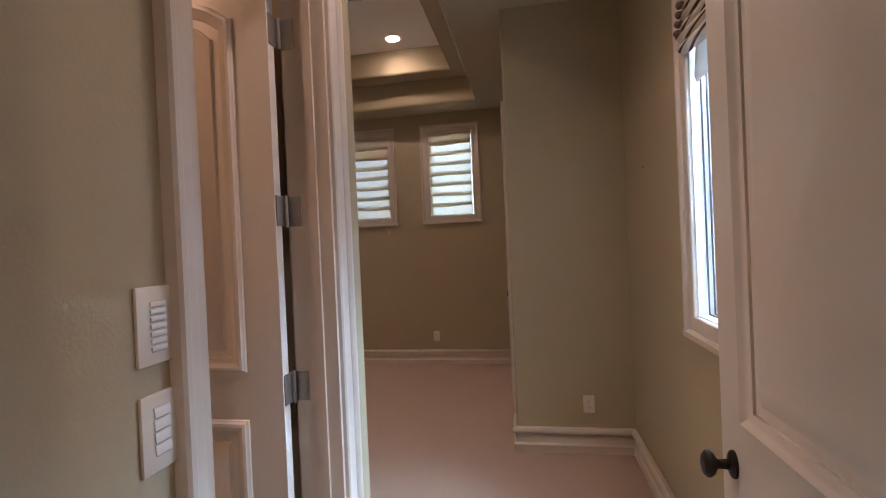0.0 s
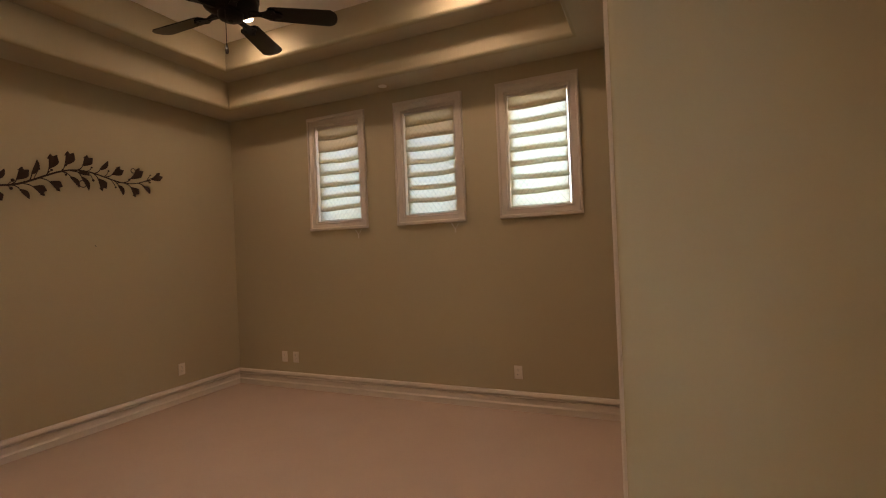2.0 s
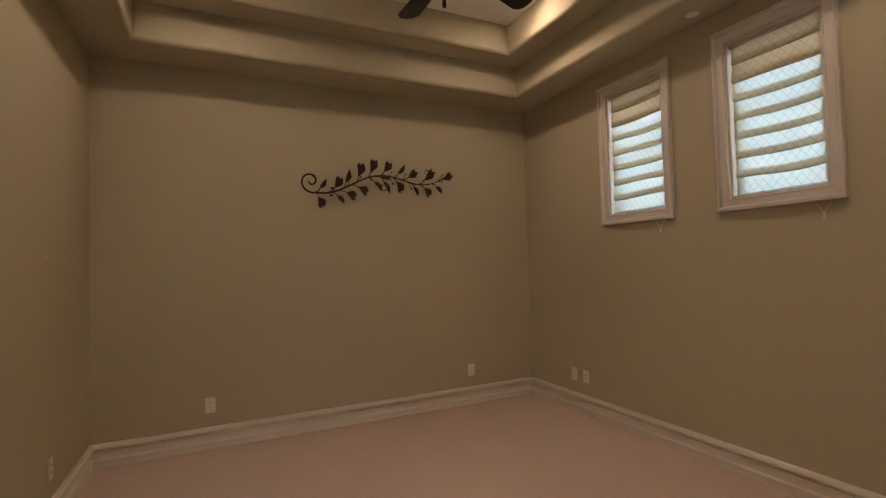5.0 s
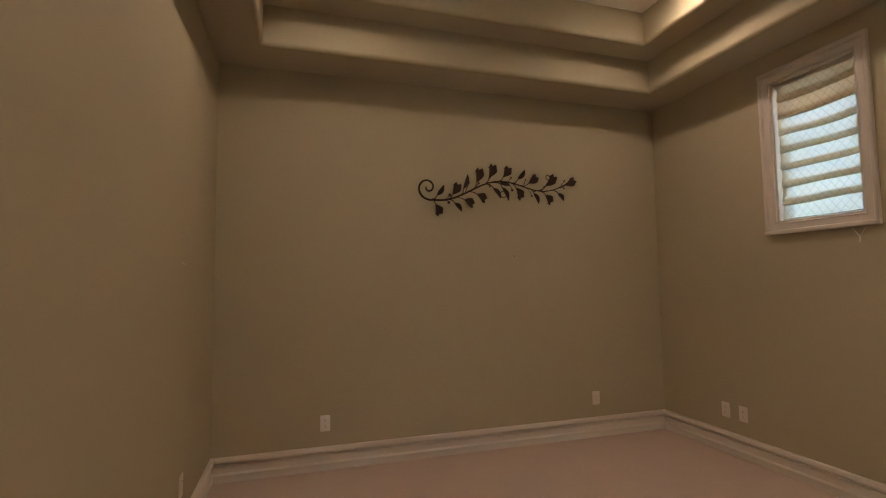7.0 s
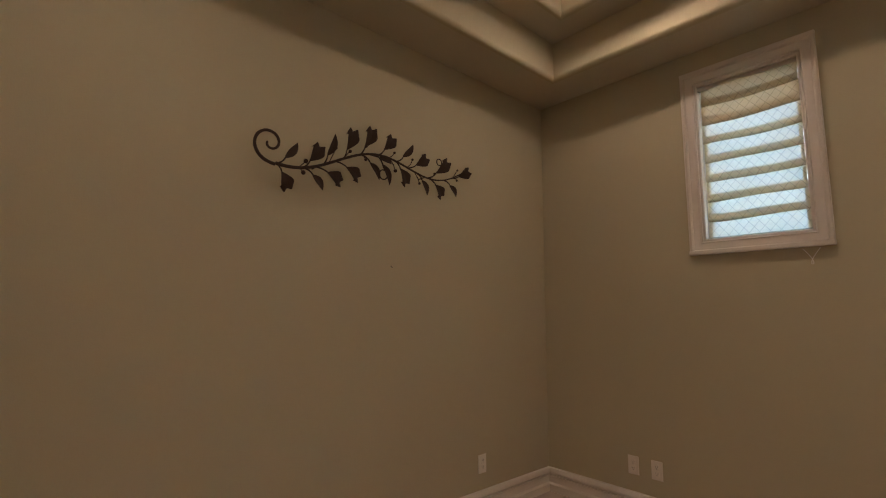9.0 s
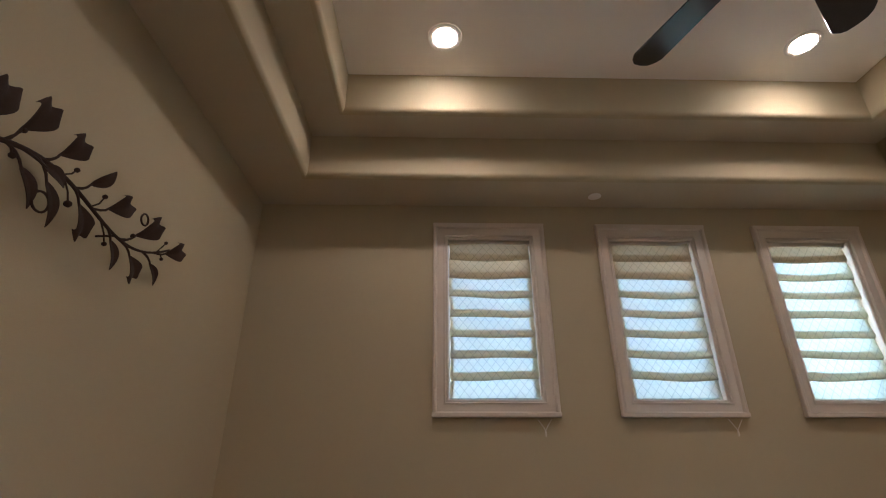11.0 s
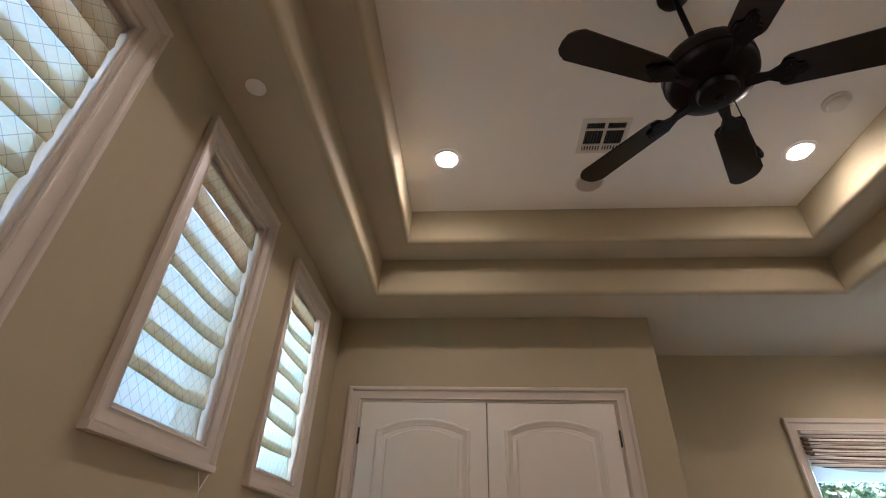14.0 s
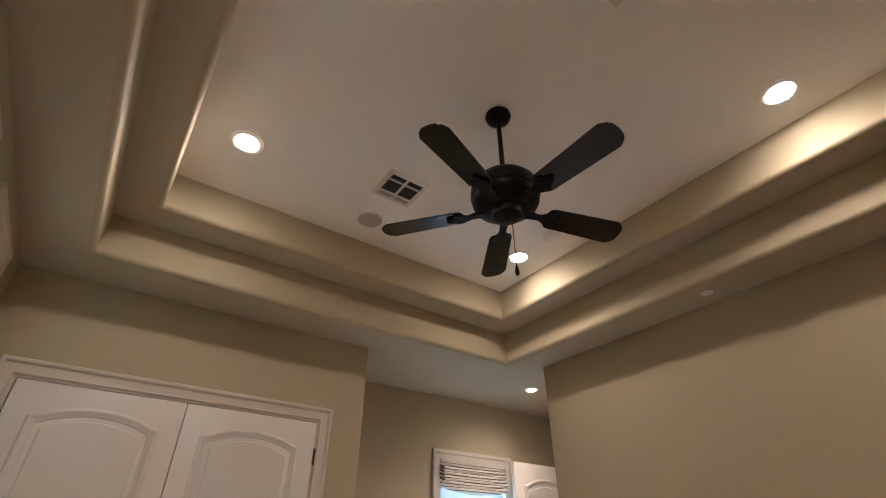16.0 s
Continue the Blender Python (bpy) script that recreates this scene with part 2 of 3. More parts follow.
# ---- plan ----
EX, SY = 4.29, -3.84        # closet wall, south wall of the bedroom
CY, VX = -2.33, 5.06        # closet's end wall, east wall of the vestibule
BX, DY = 3.783, -5.30        # wall with the bathroom door, wall with the entry door
SOFFIT, STEP, TOP = 3.0, 3.287, 3.56
WT, ROOF, BWT = 0.12, 3.62, 0.15
N_WINDOWS = (1.192, 2.237, 3.267)          # west edge of each opening in the north wall
NW, NZ0, NZ1 = 0.556, 1.760, 2.775
VW0, VW1, VZ0, VZ1 = -4.45, -3.585, 1.10, 2.37
CL0, CL1, CLH = -1.985, -0.22, 2.372      # closet opening
BD0, BD1, BDH = -4.752, -4.086, 2.40      # bathroom door opening
ED0, ED1, EDH = 3.97, 4.90, 2.42          # entry door opening


def arc(cx, cy, r, a0, a1, n=6):
    return [(cx + r * math.cos(radians(a0 + (a1 - a0) * i / n)), cy + r * math.sin(radians(a0 + (a1 - a0) * i / n))) for i in range(n + 1)]


def structure(name, bm, mat, label, category, smooth=35):
    return tagged(part(name, bm, mat, smooth=smooth), label, category, kind="structure")


# floor
bm = B()
box(bm, -0.12, -8.2, -0.15, 6.6, 0.16, 0.0)
structure("floor", bm, CARPET, "plain beige wall-to-wall carpet", "floor")

# north wall with three window openings
bm = B()
xs = [-WT]
for x in N_WINDOWS:
    box(bm, xs[-1], 0, 0, x, 0.16, ROOF)
    box(bm, x, 0, 0, x + NW, 0.16, NZ0)
    box(bm, x, 0, NZ1, x + NW, 0.16, ROOF)
    xs.append(x + NW)
box(bm, xs[-1], 0, 0, VX + WT, 0.16, ROOF)
structure("wall_north", bm, WALL, "tan painted wall with three high windows", "wall", smooth=0)
bm = B()
box(bm, -WT, SY - WT, 0, 0, 0, ROOF)
structure("wall_west", bm, WALL, "plain tan painted wall", "wall", smooth=0)
# south wall, its free corner rounded
bm = B()
prism(bm, [(0, SY), (0, SY - WT), (BX, SY - WT)] + arc(BX - 0.02, SY - 0.02, 0.02, 0, 90), 0, ROOF)
structure("wall_south", bm, WALL, "plain tan painted wall with a rounded corner", "wall")
# closet wall with the wide opening, its free corner rounded
bm = B()
box(bm, EX, CL1, 0, EX + WT, 0, ROOF)
box(bm, EX, CL0, CLH, EX + WT, CL1, ROOF)
prism(bm, [(EX, CL0), (EX + WT, CL0), (EX + WT, CY)] + arc(EX + 0.02, CY + 0.02, 0.02, 270, 180), 0, ROOF)
structure("wall_closet", bm, WALL, "tan painted closet wall with a wide door opening", "wall")
bm = B()
box(bm, EX + WT, CY, 0, VX, CY + WT, ROOF)
structure("wall_closet_end", bm, WALL, "tan painted end wall of the closet", "wall", smooth=0)
# east wall with the vestibule window
bm = B()
box(bm, VX, VW1, 0, VX + 0.16, 0, ROOF)
box(bm, VX, VW0, 0, VX + 0.16, VW1, VZ0)
box(bm, VX, VW0, VZ1, VX + 0.16, VW1, ROOF)
box(bm, VX, DY - WT, 0, VX + 0.16, VW0, ROOF)
structure("wall_east", bm, WALL, "tan painted wall with one casement window", "wall", smooth=0)
# wall with the bathroom doorway
bm = B()
box(bm, BX - BWT, BD1, 0, BX, SY - WT, ROOF)
box(bm, BX - BWT, BD0, BDH, BX, BD1, ROOF)
box(bm, BX - BWT, DY - WT, 0, BX, BD0, ROOF)
structure("wall_bathroom", bm, WALL, "tan painted wall with an open doorway", "wall", smooth=0)
# wall with the entry doorway
bm = B()
box(bm, BX, DY - WT, 0, ED0, DY, ROOF)
box(bm, ED0, DY - WT, EDH, ED1, DY, ROOF)
box(bm, ED1, DY - WT, 0, VX, DY, ROOF)
structure("wall_entry", bm, WALL, "tan painted wall with the entry doorway", "wall", smooth=0)
# the hallway and the bathroom, closed around
bm = B()
box(bm, 2.2, -8.2, 0, 2.32, DY - WT, ROOF)
box(bm, 6.4, -8.2, 0, 6.52, DY - WT, ROOF)
box(bm, 2.32, -8.2, 0, 6.4, -8.08, ROOF)
box(bm, VX + 0.16, DY - WT, 0, 6.4, DY, ROOF)
structure("wall_hallway", bm, WALL, "plain tan hallway walls", "wall", smooth=0)
bm = B()
box(bm, 1.5, DY - WT, 0, 1.62, SY - WT, ROOF)
box(bm, 1.62, DY - WT, 0, BX - BWT, DY, ROOF)
structure("wall_bathroom_back", bm, WALL, "plain tan bathroom walls", "wall", smooth=0)

# ceiling: a flat soffit, two steps with rounded edges, the raised field and the slab above
T1 = (0.370, -3.515, 3.905, -0.345)
S1, R = 0.235, 0.034
bm = B()


def rect_ring(inset, z):
    x0, y0, x1, y1 = T1[0] + inset, T1[1] + inset, T1[2] - inset, T1[3] - inset
    return [bm.verts.new(p) for p in ((x0, y0, z), (x1, y0, z), (x1, y1, z), (x0, y1, z))]


prof = [(-R - 0.004, SOFFIT)]
for k in range(0, 7):
    a = radians(15 * k)
    prof.append((-R * (1 - math.sin(a)), SOFFIT + R * (1 - math.cos(a))))
prof.append((0, SOFFIT + R + 0.004))
prof.append((0, STEP))
prof.append((S1 - R - 0.004, STEP))
for k in range(0, 7):
    a = radians(15 * k)
    prof.append((S1 - R * (1 - math.sin(a)), STEP + R * (1 - math.cos(a))))
prof.append((S1, STEP + R + 0.004))
prof.append((S1, TOP))
prof = [prof[i] for i in range(len(prof)) if i == 0 or prof[i] != prof[i - 1]]
rings = [rect_ring(i, z) for i, z in prof]
for a, b, (ia, za), (ib, zb) in zip(rings, rings[1:], prof, prof[1:]):
    for i in range(4):
        f = bm.faces.new((a[i], a[(i + 1) % 4], b[(i + 1) % 4], b[i]))
        f.material_index = 2 if za == zb else 0
bm.faces.new(rings[-1]).material_index = 1
outer = [bm.verts.new(p) for p in ((0, SY, SOFFIT), (EX, SY, SOFFIT), (EX, 0, SOFFIT), (0, 0, SOFFIT))]
for i in range(4):
    bm.faces.new((outer[i], outer[(i + 1) % 4], rings[0][(i + 1) % 4], rings[0][i])).material_index = 2
for x0, y0, x1, y1 in ((EX, SY, VX, CY), (BX, DY, VX, SY), (2.32, -8.08, 6.4, DY - WT), (1.62, DY, BX - BWT, SY - WT), (EX + WT, CY + WT, VX, 0),
                       (ED0, DY - WT, ED1, DY)):
    f = bm.faces.new([bm.verts.new(p) for p in ((x0, y0, SOFFIT), (x1, y0, SOFFIT), (x1, y1, SOFFIT), (x0, y1, SOFFIT))])
    f.material_index = 2
box(bm, -0.3, DY - 0.06, ROOF, 5.5, 0.5, ROOF + 0.14)
box(bm, 1.4, -8.4, ROOF, 6.8, DY - 0.06, ROOF + 0.14)
structure("ceiling", bm, [WALL, CEIL, SOFFIT_PAINT], "two-step tray ceiling with rounded edges and a pale field", "ceiling")

# ---- trim ----
BASE = [(0, 0), (0.019, 0), (0.019, 0.044), (0.021, 0.050), (0.017, 0.057), (0.009, 0.064), (0.007, 0.088), (0.011, 0.106), (0.018, 0.116),
        (0.005, 0.118), (0.005, 0.128), (0.022, 0.131), (0.028, 0.138), (0.028, 0.153), (0.019, 0.166), (0, 0.170)]
CASING = [(0, 0), (0, 0.012), (0.006, 0.017), (0.012, 0.013), (0.020, 0.012), (0.052, 0.016), (0.057, 0.017), (0.060, 0.025), (0.068, 0.031),
          (0.081, 0.031), (0.087, 0.025), (0.087, 0)]
for run in (((EX, CL1 + 0.087), (EX, 0), (0, 0), (0, SY), (BX, SY), (BX, BD1 + 0.087)),
            ((VX, DY), (VX, CY), (EX, CY), (EX, CL0 - 0.087)),
            ((BX, BD0 - 0.087), (BX, DY), (ED0 - 0.087, DY))):
    structure("baseboard", sweep(B(), run, BASE), BASE_PAINT, "cream painted baseboard with two grooves", "baseboard")


def door_casing(name, m, u0, u1, h, depth, label):
    """Casing on both sides of a doorway, with the jamb boards and the stop between."""
    top = thing(name, m, label, "door frame", kind="structure")
    path = [(u0, 0), (u0, h), (u1, h), (u1, 0)]
    part("casing", sweep(B(), path, CASING), TRIM, top)
    back = [(o, -depth - w) for o, w in CASING]
    part("casing", sweep(B(), path, back), TRIM, top)
    part("jamb", sweep(B(), path, [(-0.014, -depth), (0.0, -depth), (0.0, 0.0), (-0.014, 0.0)]), TRIM, top)
    return top


f = door_casing("trim_closet", on_wall("east", EX, CL1, 0), 0, CL1 - CL0, CLH, WT, "cream painted casing round the closet doors")
f = door_casing("trim_bathroom", on_wall("west", BX, BD0, 0), 0, BD1 - BD0, BDH, BWT, "cream painted casing round the bathroom doorway")
part("stop", sweep(B(), [(0, 0), (0, BDH), (BD1 - BD0, BDH), (BD1 - BD0, 0)],
                   [(-0.026, -0.075), (-0.0145, -0.075), (-0.0145, -0.045), (-0.026, -0.045)]), TRIM, f)
f = door_casing("trim_entry", on_wall("south", ED1, DY, 0), 0, ED1 - ED0, EDH, WT, "cream painted casing round the entry doorway")
part("stop", sweep(B(), [(0, 0), (0, EDH), (ED1 - ED0, EDH), (ED1 - ED0, 0)],
                   [(-0.026, -0.075), (-0.0145, -0.075), (-0.0145, -0.045), (-0.026, -0.045)]), TRIM, f)


# ---- doors ----
MOULD = [(-0.036, 0), (-0.034, 0.005), (-0.024, 0.007), (-0.015, 0.013), (-0.005, 0.018), (0.004, 0.016), (0.009, 0.008), (0.012, 0.006), (0.014, 0)]


def panel_outline(u0, v0, u1, v1, rise):
    pts = [(u0, v0), (u0, v1)]
    if rise:
        n = 14
        for i in range(1, n):
            s = i / n
            e = min(1.0, s / 0.12, (1 - s) / 0.12)
            pts.append((u0 + (u1 - u0) * s, v1 + rise * (1 - (2 * s - 1) ** 2) * e ** 0.5))
    return pts + [(u1, v1), (u1, v0)]


def inset_outline(pts, d):
    cx = (min(p[0] for p in pts) + max(p[0] for p in pts)) / 2
    cy = (min(p[1] for p in pts) + max(p[1] for p in pts)) / 2
    hx = max(p[0] for p in pts) - cx
    hy = max(p[1] for p in pts) - cy
    return [(cx + (x - cx) * (1 - d / hx), cy + (y - cy) * (1 - d / hy)) for x, y in pts]


def knob(parent, u, v, w=0.0):
    k = lathe(B(), [(0.0, 0.0), (0.031, 0.0), (0.031, 0.006), (0.026, 0.010), (0.012, 0.013), (0.010, 0.034), (0.014, 0.040),
                    (0.025, 0.046), (0.030, 0.054), (0.029, 0.062), (0.021, 0.069), (0.0, 0.072)], 20)
    turned(k, Matrix.Diagonal((0.70, 1.0, 0.95, 1)))
    turned(k, Matrix.Translation((u, v, w)))
    return part("knob", k, BRONZE, parent, "dark bronze oval knob")


def hinge(parent, u, v, w, mat, wide=0.038, both=True):
    h = B()
    tube(h, [(u, v - 0.052, w), (u, v + 0.052, w)], 0.0065, 10)
    for s in ((-1, 1) if both else ()):
        box(h, min(u, u + s * wide), v - 0.05, w - 0.004, max(u, u + s * wide), v + 0.05, w - 0.001)
        for du, dv in ((0.018, 0.035), (0.027, 0.012), (0.018, -0.012), (0.027, -0.035)):
            lathe(h, [(0.004, w - 0.001), (0.0035, w + 0.0004), (0, w + 0.0004)], 8, u + s * du, v + dv)
    return part("hinge", h, mat, parent, "metal butt hinge")


def door_leaf(name, m, width, height, label, knob_u, low=0.19, mid=(0.84, 1.03), top=None, rise=0.075, margin=0.125, group="", knob_v=0.945):
    """A leaf whose local x runs from its hinge side; the face stands at z = 0, an arched panel over a lower one."""
    ob = thing(name, m, label, "door", group)
    leaf = part("leaf", box(B(), 0, 0.012, -0.04, width, height, 0, 0.002), DOOR, ob)
    top = top or height - 0.21
    for v0, v1, r in ((low, mid[0], 0.0), (mid[1], top, rise)):
        o = panel_outline(margin, v0, width - margin, v1, r)
        part("moulding", sweep(B(), o, MOULD, closed=True), DOOR, leaf)
        part("panel", prism(B(), inset_outline(o, 0.058), 0.0002, 0.008, 0.955), DOOR, leaf)
    knob(ob, knob_u, knob_v)
    return ob


cw = (CL1 - CL0 - 0.028 - 0.018) / 2
for i, (hy, flip) in enumerate(((CL1 - 0.020, 1), (CL0 + 0.020, -1))):
    m = on_wall("east", EX - 0.014, hy, 0)
    if flip < 0:
        # the other leaf hangs from the far jamb; its parts run back along the wall
        m = m @ Matrix.Translation((-cw, 0, 0))
    d = door_leaf("closet_door", m, cw, CLH - 0.021, "cream painted closet door leaf with arched panel", cw - 0.055 if flip > 0 else 0.055,
                  top=2.163, mid=(0.80, 0.99), group="pair of closet doors", rise=0.07)
    for v in (0.36, 0.95, 1.54, 2.125):
        hinge(d, -0.003 if flip > 0 else cw + 0.003, v, 0.012, BRONZE, both=False)

bw = 0.662
LX, LY = BX - BWT - 0.012, BD1 - 0.085
d = door_leaf("bathroom_door", Matrix.Translation((LX, LY, 0)) @ Matrix(((-1, 0, 0, 0), (0, 0, -1, 0), (0, 1, 0, 0), (0, 0, 0, 1))),
              bw, BDH - 0.02, "cream painted door standing open into the bathroom", bw - 0.05, top=2.18, mid=(0.864, 1.048), rise=0.07, margin=0.138)
for v in (0.385, 0.973, 1.557, 2.146):
    # one plate on the leaf's edge, one on the jamb, the pin between
    h = B()
    tube(h, [(-0.010, v - 0.052, -0.053), (-0.010, v + 0.052, -0.053)], 0.007, 12)
    box(h, -0.0045, v - 0.05, -0.050, -0.0005, v + 0.05, -0.004, 0.001)
    box(h, -0.056, v - 0.05, -0.0705, -0.010, v + 0.05, -0.067, 0.001)
    for a, c in ((0.035, 0.014), (0.012, 0.024), (-0.012, 0.024), (-0.035, 0.014)):
        lathe_bm = turned(lathe(B(), [(0.0042, 0), (0.0036, 0.0008), (0, 0.0008)], 8), Matrix.Translation((-0.0046, v + a, -0.045 + c + 0.01)) @ Matrix.Rotation(radians(-90), 4, "Y"))
        me = bpy.data.meshes.new("screw")
        lathe_bm.to_mesh(me)
        h.from_mesh(me)
        lathe_bm.free()
        lathe(h, [(0.0042, -0.067), (0.0036, -0.0662), (0, -0.0662)], 8, -0.018 - c, v + a)
    part("hinge", h, STEEL, d, "dull steel butt hinge")

ew = 0.905
d = door_leaf("entry_door", Matrix.Translation((ED1 - 0.018, DY + 0.005, 0)) @ Matrix.Rotation(radians(0.5), 4, "Z")
              @ Matrix(((0, 0, -1, -0.035), (1, 0, 0, 0), (0, 1, 0, 0), (0, 0, 0, 1))),
              ew, EDH - 0.02, "cream painted entry door standing wide open", ew - 0.065, top=2.17, margin=0.138, knob_v=0.917)
for v in (0.36, 0.95, 1.54, 2.13):
    hinge(d, -0.004, v, -0.04, BRONZE, both=False)


# ---- windows ----
def shade_mesh(width, height, folds, first, last, seed):
    """Hanging folds of a raised blind between two folds of its count; each bag sags a little and turns back under itself."""
    rnd = random.Random(seed)
    bm, nx = B(), 16
    seg = height / folds
    phase = [(rnd.uniform(0, 6.28), rnd.uniform(0.002, 0.006), rnd.uniform(-0.004, 0.004)) for _ in range(folds + 1)]
    for k in range(first, last):
        p0, p1 = phase[k], phase[k + 1]
        rows = []
        steps = [(0.0, 0.004), (0.3, 0.010), (0.6, 0.017), (0.88, 0.024), (1.0, 0.022), (1.05, 0.015), (0.92, 0.010), (0.66, 0.008)]
        if k == folds - 1:
            steps = steps[:4] + [(0.97, 0.014)]
        for s, d in steps:
            row = []
            for i in range(nx + 1):
                u = i / nx
                wob = lambda p: p[1] * math.sin(u * 5 + p[0]) + p[2] * (u - 0.5) + 0.006 * math.sin(math.pi * u) * (1 if k < folds - 1 else 0)
                drop = wob(p0) * max(0, 1 - s) + wob(p1) * min(1, s)
                edge = 0.003 * math.sin(17 * s + p0[0])
                x = 0.0 + edge + (width - 2 * edge) * u
                row.append(bm.verts.new((x, height - (k + s) * seg - drop, 0.72 * d + 0.002 * math.sin(u * 9 + p0[0]))))
            rows.append(row)
        for j, (a, b) in enumerate(zip(rows, rows[1:])):
            for i in range(nx):
                bm.faces.new((a[i], a[i + 1], b[i + 1], b[i])).material_index = 1 if j > 3 else 0
        # the turned-in hem down each side
        for end in (0, nx):
            side = 1 if end == 0 else -1
            hem = [[bm.verts.new((r[end].co.x + side * q, r[end].co.y, r[end].co.z - 0.003)) for q in (0.001, 0.019)] for r in rows[:4]]
            for a, b in zip(hem, hem[1:]):
                bm.faces.new((a[0], a[1], b[1], b[0])).material_index = 1
    return bm


def window_trim(top, w, h, wide=0.087):
    path = [(0, 0), (0, h), (w, h), (w, 0)]
    prof = [(o * wide / 0.087, d) for o, d in CASING]
    part("casing", sweep(B(), path, prof, closed=True), TRIM, top)
    part("sill", box(B(), -wide - 0.003, -wide - 0.004, 0.0, w + wide + 0.003, -wide + 0.021, 0.034, 0.006), TRIM, top)
    part("head_cap", box(B(), -wide - 0.002, h + wide - 0.006, 0.0, w + wide + 0.002, h + wide + 0.011, 0.031, 0.004), TRIM, top)


for i, x in enumerate(N_WINDOWS):
    w, h = NW, NZ1 - NZ0
    top = thing("window_%d" % (i + 1), on_wall("north", x, 0, NZ0), "high fixed window with white frame", "window", "row of high windows", "structure")
    window_trim(top, w, h, 0.075)
    path = [(0, 0), (0, h), (w, h), (w, 0)]
    part("stop", sweep(B(), path, [(-0.016, -0.012), (0, -0.012), (0, 0.002), (-0.012, 0.002), (-0.016, -0.002)], closed=True), TRIM, top)
    part("reveal", sweep(B(), path, [(-0.006, -0.16), (0, -0.16), (0, 0), (-0.006, 0)], closed=True), TRIM, top)
    part("frame", sweep(B(), path, [(-0.034, -0.125), (-0.006, -0.125), (-0.006, -0.07), (-0.028, -0.07), (-0.034, -0.085)], closed=True), VINYL, top)
    pane = part("pane", box(B(), 0.03, 0.03, -0.105, w - 0.03, h - 0.03, -0.099), PANE, top)
    pane.visible_shadow = False
    lined = (2, 2, 1)[i]
    gap_l, gap_r = ((0.027, 0.021), (0.024, 0.022), (0.022, 0.030))[i]
    sh = thing("roman_shade", on_wall("north", x, 0, NZ0), "cream sheer blind hanging in soft folds", "blind", "blinds on the high windows")
    sw = w - gap_l - gap_r
    off = Matrix.Translation((gap_l, 0.012, -0.041))
    for k in range(8):
        part("fold", turned(shade_mesh(sw, h - 0.03, 8, k, k + 1, 5 + i), off), (LINED if k < lined else SHEER, LINED if k < lined else DOUBLED), sh, "cream lined fold" if k < lined else "")
    part("head_rail", box(B(), 0.008, h - 0.034, -0.060, w - 0.008, h - 0.008, -0.036, 0.003), TRIM, sh)
    if i < 2:
        pts = [(w - 0.06 + 0.075 * s + 0.02 * math.sin(s * 6.3), -0.092 - 0.085 * math.sin(s * 3.14), 0.042) for s in [j / 10 for j in range(11)]]
        part("cord", tube(B(), pts, 0.0016, 6), WHITE, sh, "white blind cord")
    data = lamp("window_light", "AREA", WINDOW_WATTS * (0.8, 1.0, 9.0)[i], (WINDOW_COLOR, WINDOW_COLOR, (0.80, 0.96, 1.0))[i], Matrix.Translation((x + w / 2, 0.24, (NZ0 + NZ1) / 2)) @ Matrix.Rotation(radians(-90), 4, "X"))
    data.shape, data.size, data.size_y = "RECTANGLE", w + 0.1, h + 0.1

# vestibule window: a casement with a crank
w, h = VW1 - VW0, VZ1 - VZ0
VM = on_wall("east", VX, VW1, VZ0)
top = thing("window_4", VM, "white casement window with a crank handle", "window", kind="structure")
window_trim(top, w, h)
path = [(0, 0), (0, h), (w, h), (w, 0)]
part("reveal", sweep(B(), path, [(-0.006, -0.16), (0, -0.16), (0, 0), (-0.006, 0)], closed=True), VINYL, top)
part("frame", sweep(B(), path, [(-0.040, -0.15), (-0.006, -0.15), (-0.006, -0.075), (-0.022, -0.075), (-0.026, -0.09), (-0.040, -0.09)], closed=True), VINYL, top)
sash = part("sash", sweep(B(), [(0.04, 0.04), (0.04, h - 0.04), (w - 0.04, h - 0.04), (w - 0.04, 0.04)],
                          [(-0.044, -0.14), (-0.003, -0.14), (-0.003, -0.10), (-0.03, -0.10), (-0.034, -0.108), (-0.044, -0.112)], closed=True), VINYL, top)
for d, z in ((0.0085, -0.040), (0.0085, -0.060), (0.0435, -0.0985)):
    part("gasket", sweep(B(), [(d, d), (d, h - d), (w - d, h - d), (w - d, d)], [(-0.003, z), (0.003, z), (0.003, z + 0.004), (-0.003, z + 0.004)], closed=True), GASKET_AND_SHADE, top, "grey rubber seal")
pane = part("pane", box(B(), 0.08, 0.08, -0.130, w - 0.08, h - 0.08, -0.124), PANE, sash)
pane.visible_shadow = False
crank = part("crank", box(B(), 0.22, 0.012, -0.075, 0.35, 0.040, -0.048, 0.006), STEEL, top, "folded metal window crank")
part("crank_arm", turned(box(B(), 0, -0.008, 0, 0.13, 0.008, 0.014, 0.004), Matrix.Translation((0.25, 0.034, -0.045)) @ Matrix.Rotation(radians(-12), 4, "Z")), STEEL, crank)

# an added area lamp, outside and above this window, stands in for the open sky
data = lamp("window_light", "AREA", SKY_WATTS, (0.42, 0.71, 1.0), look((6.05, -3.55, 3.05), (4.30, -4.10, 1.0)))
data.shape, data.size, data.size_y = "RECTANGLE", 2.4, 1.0

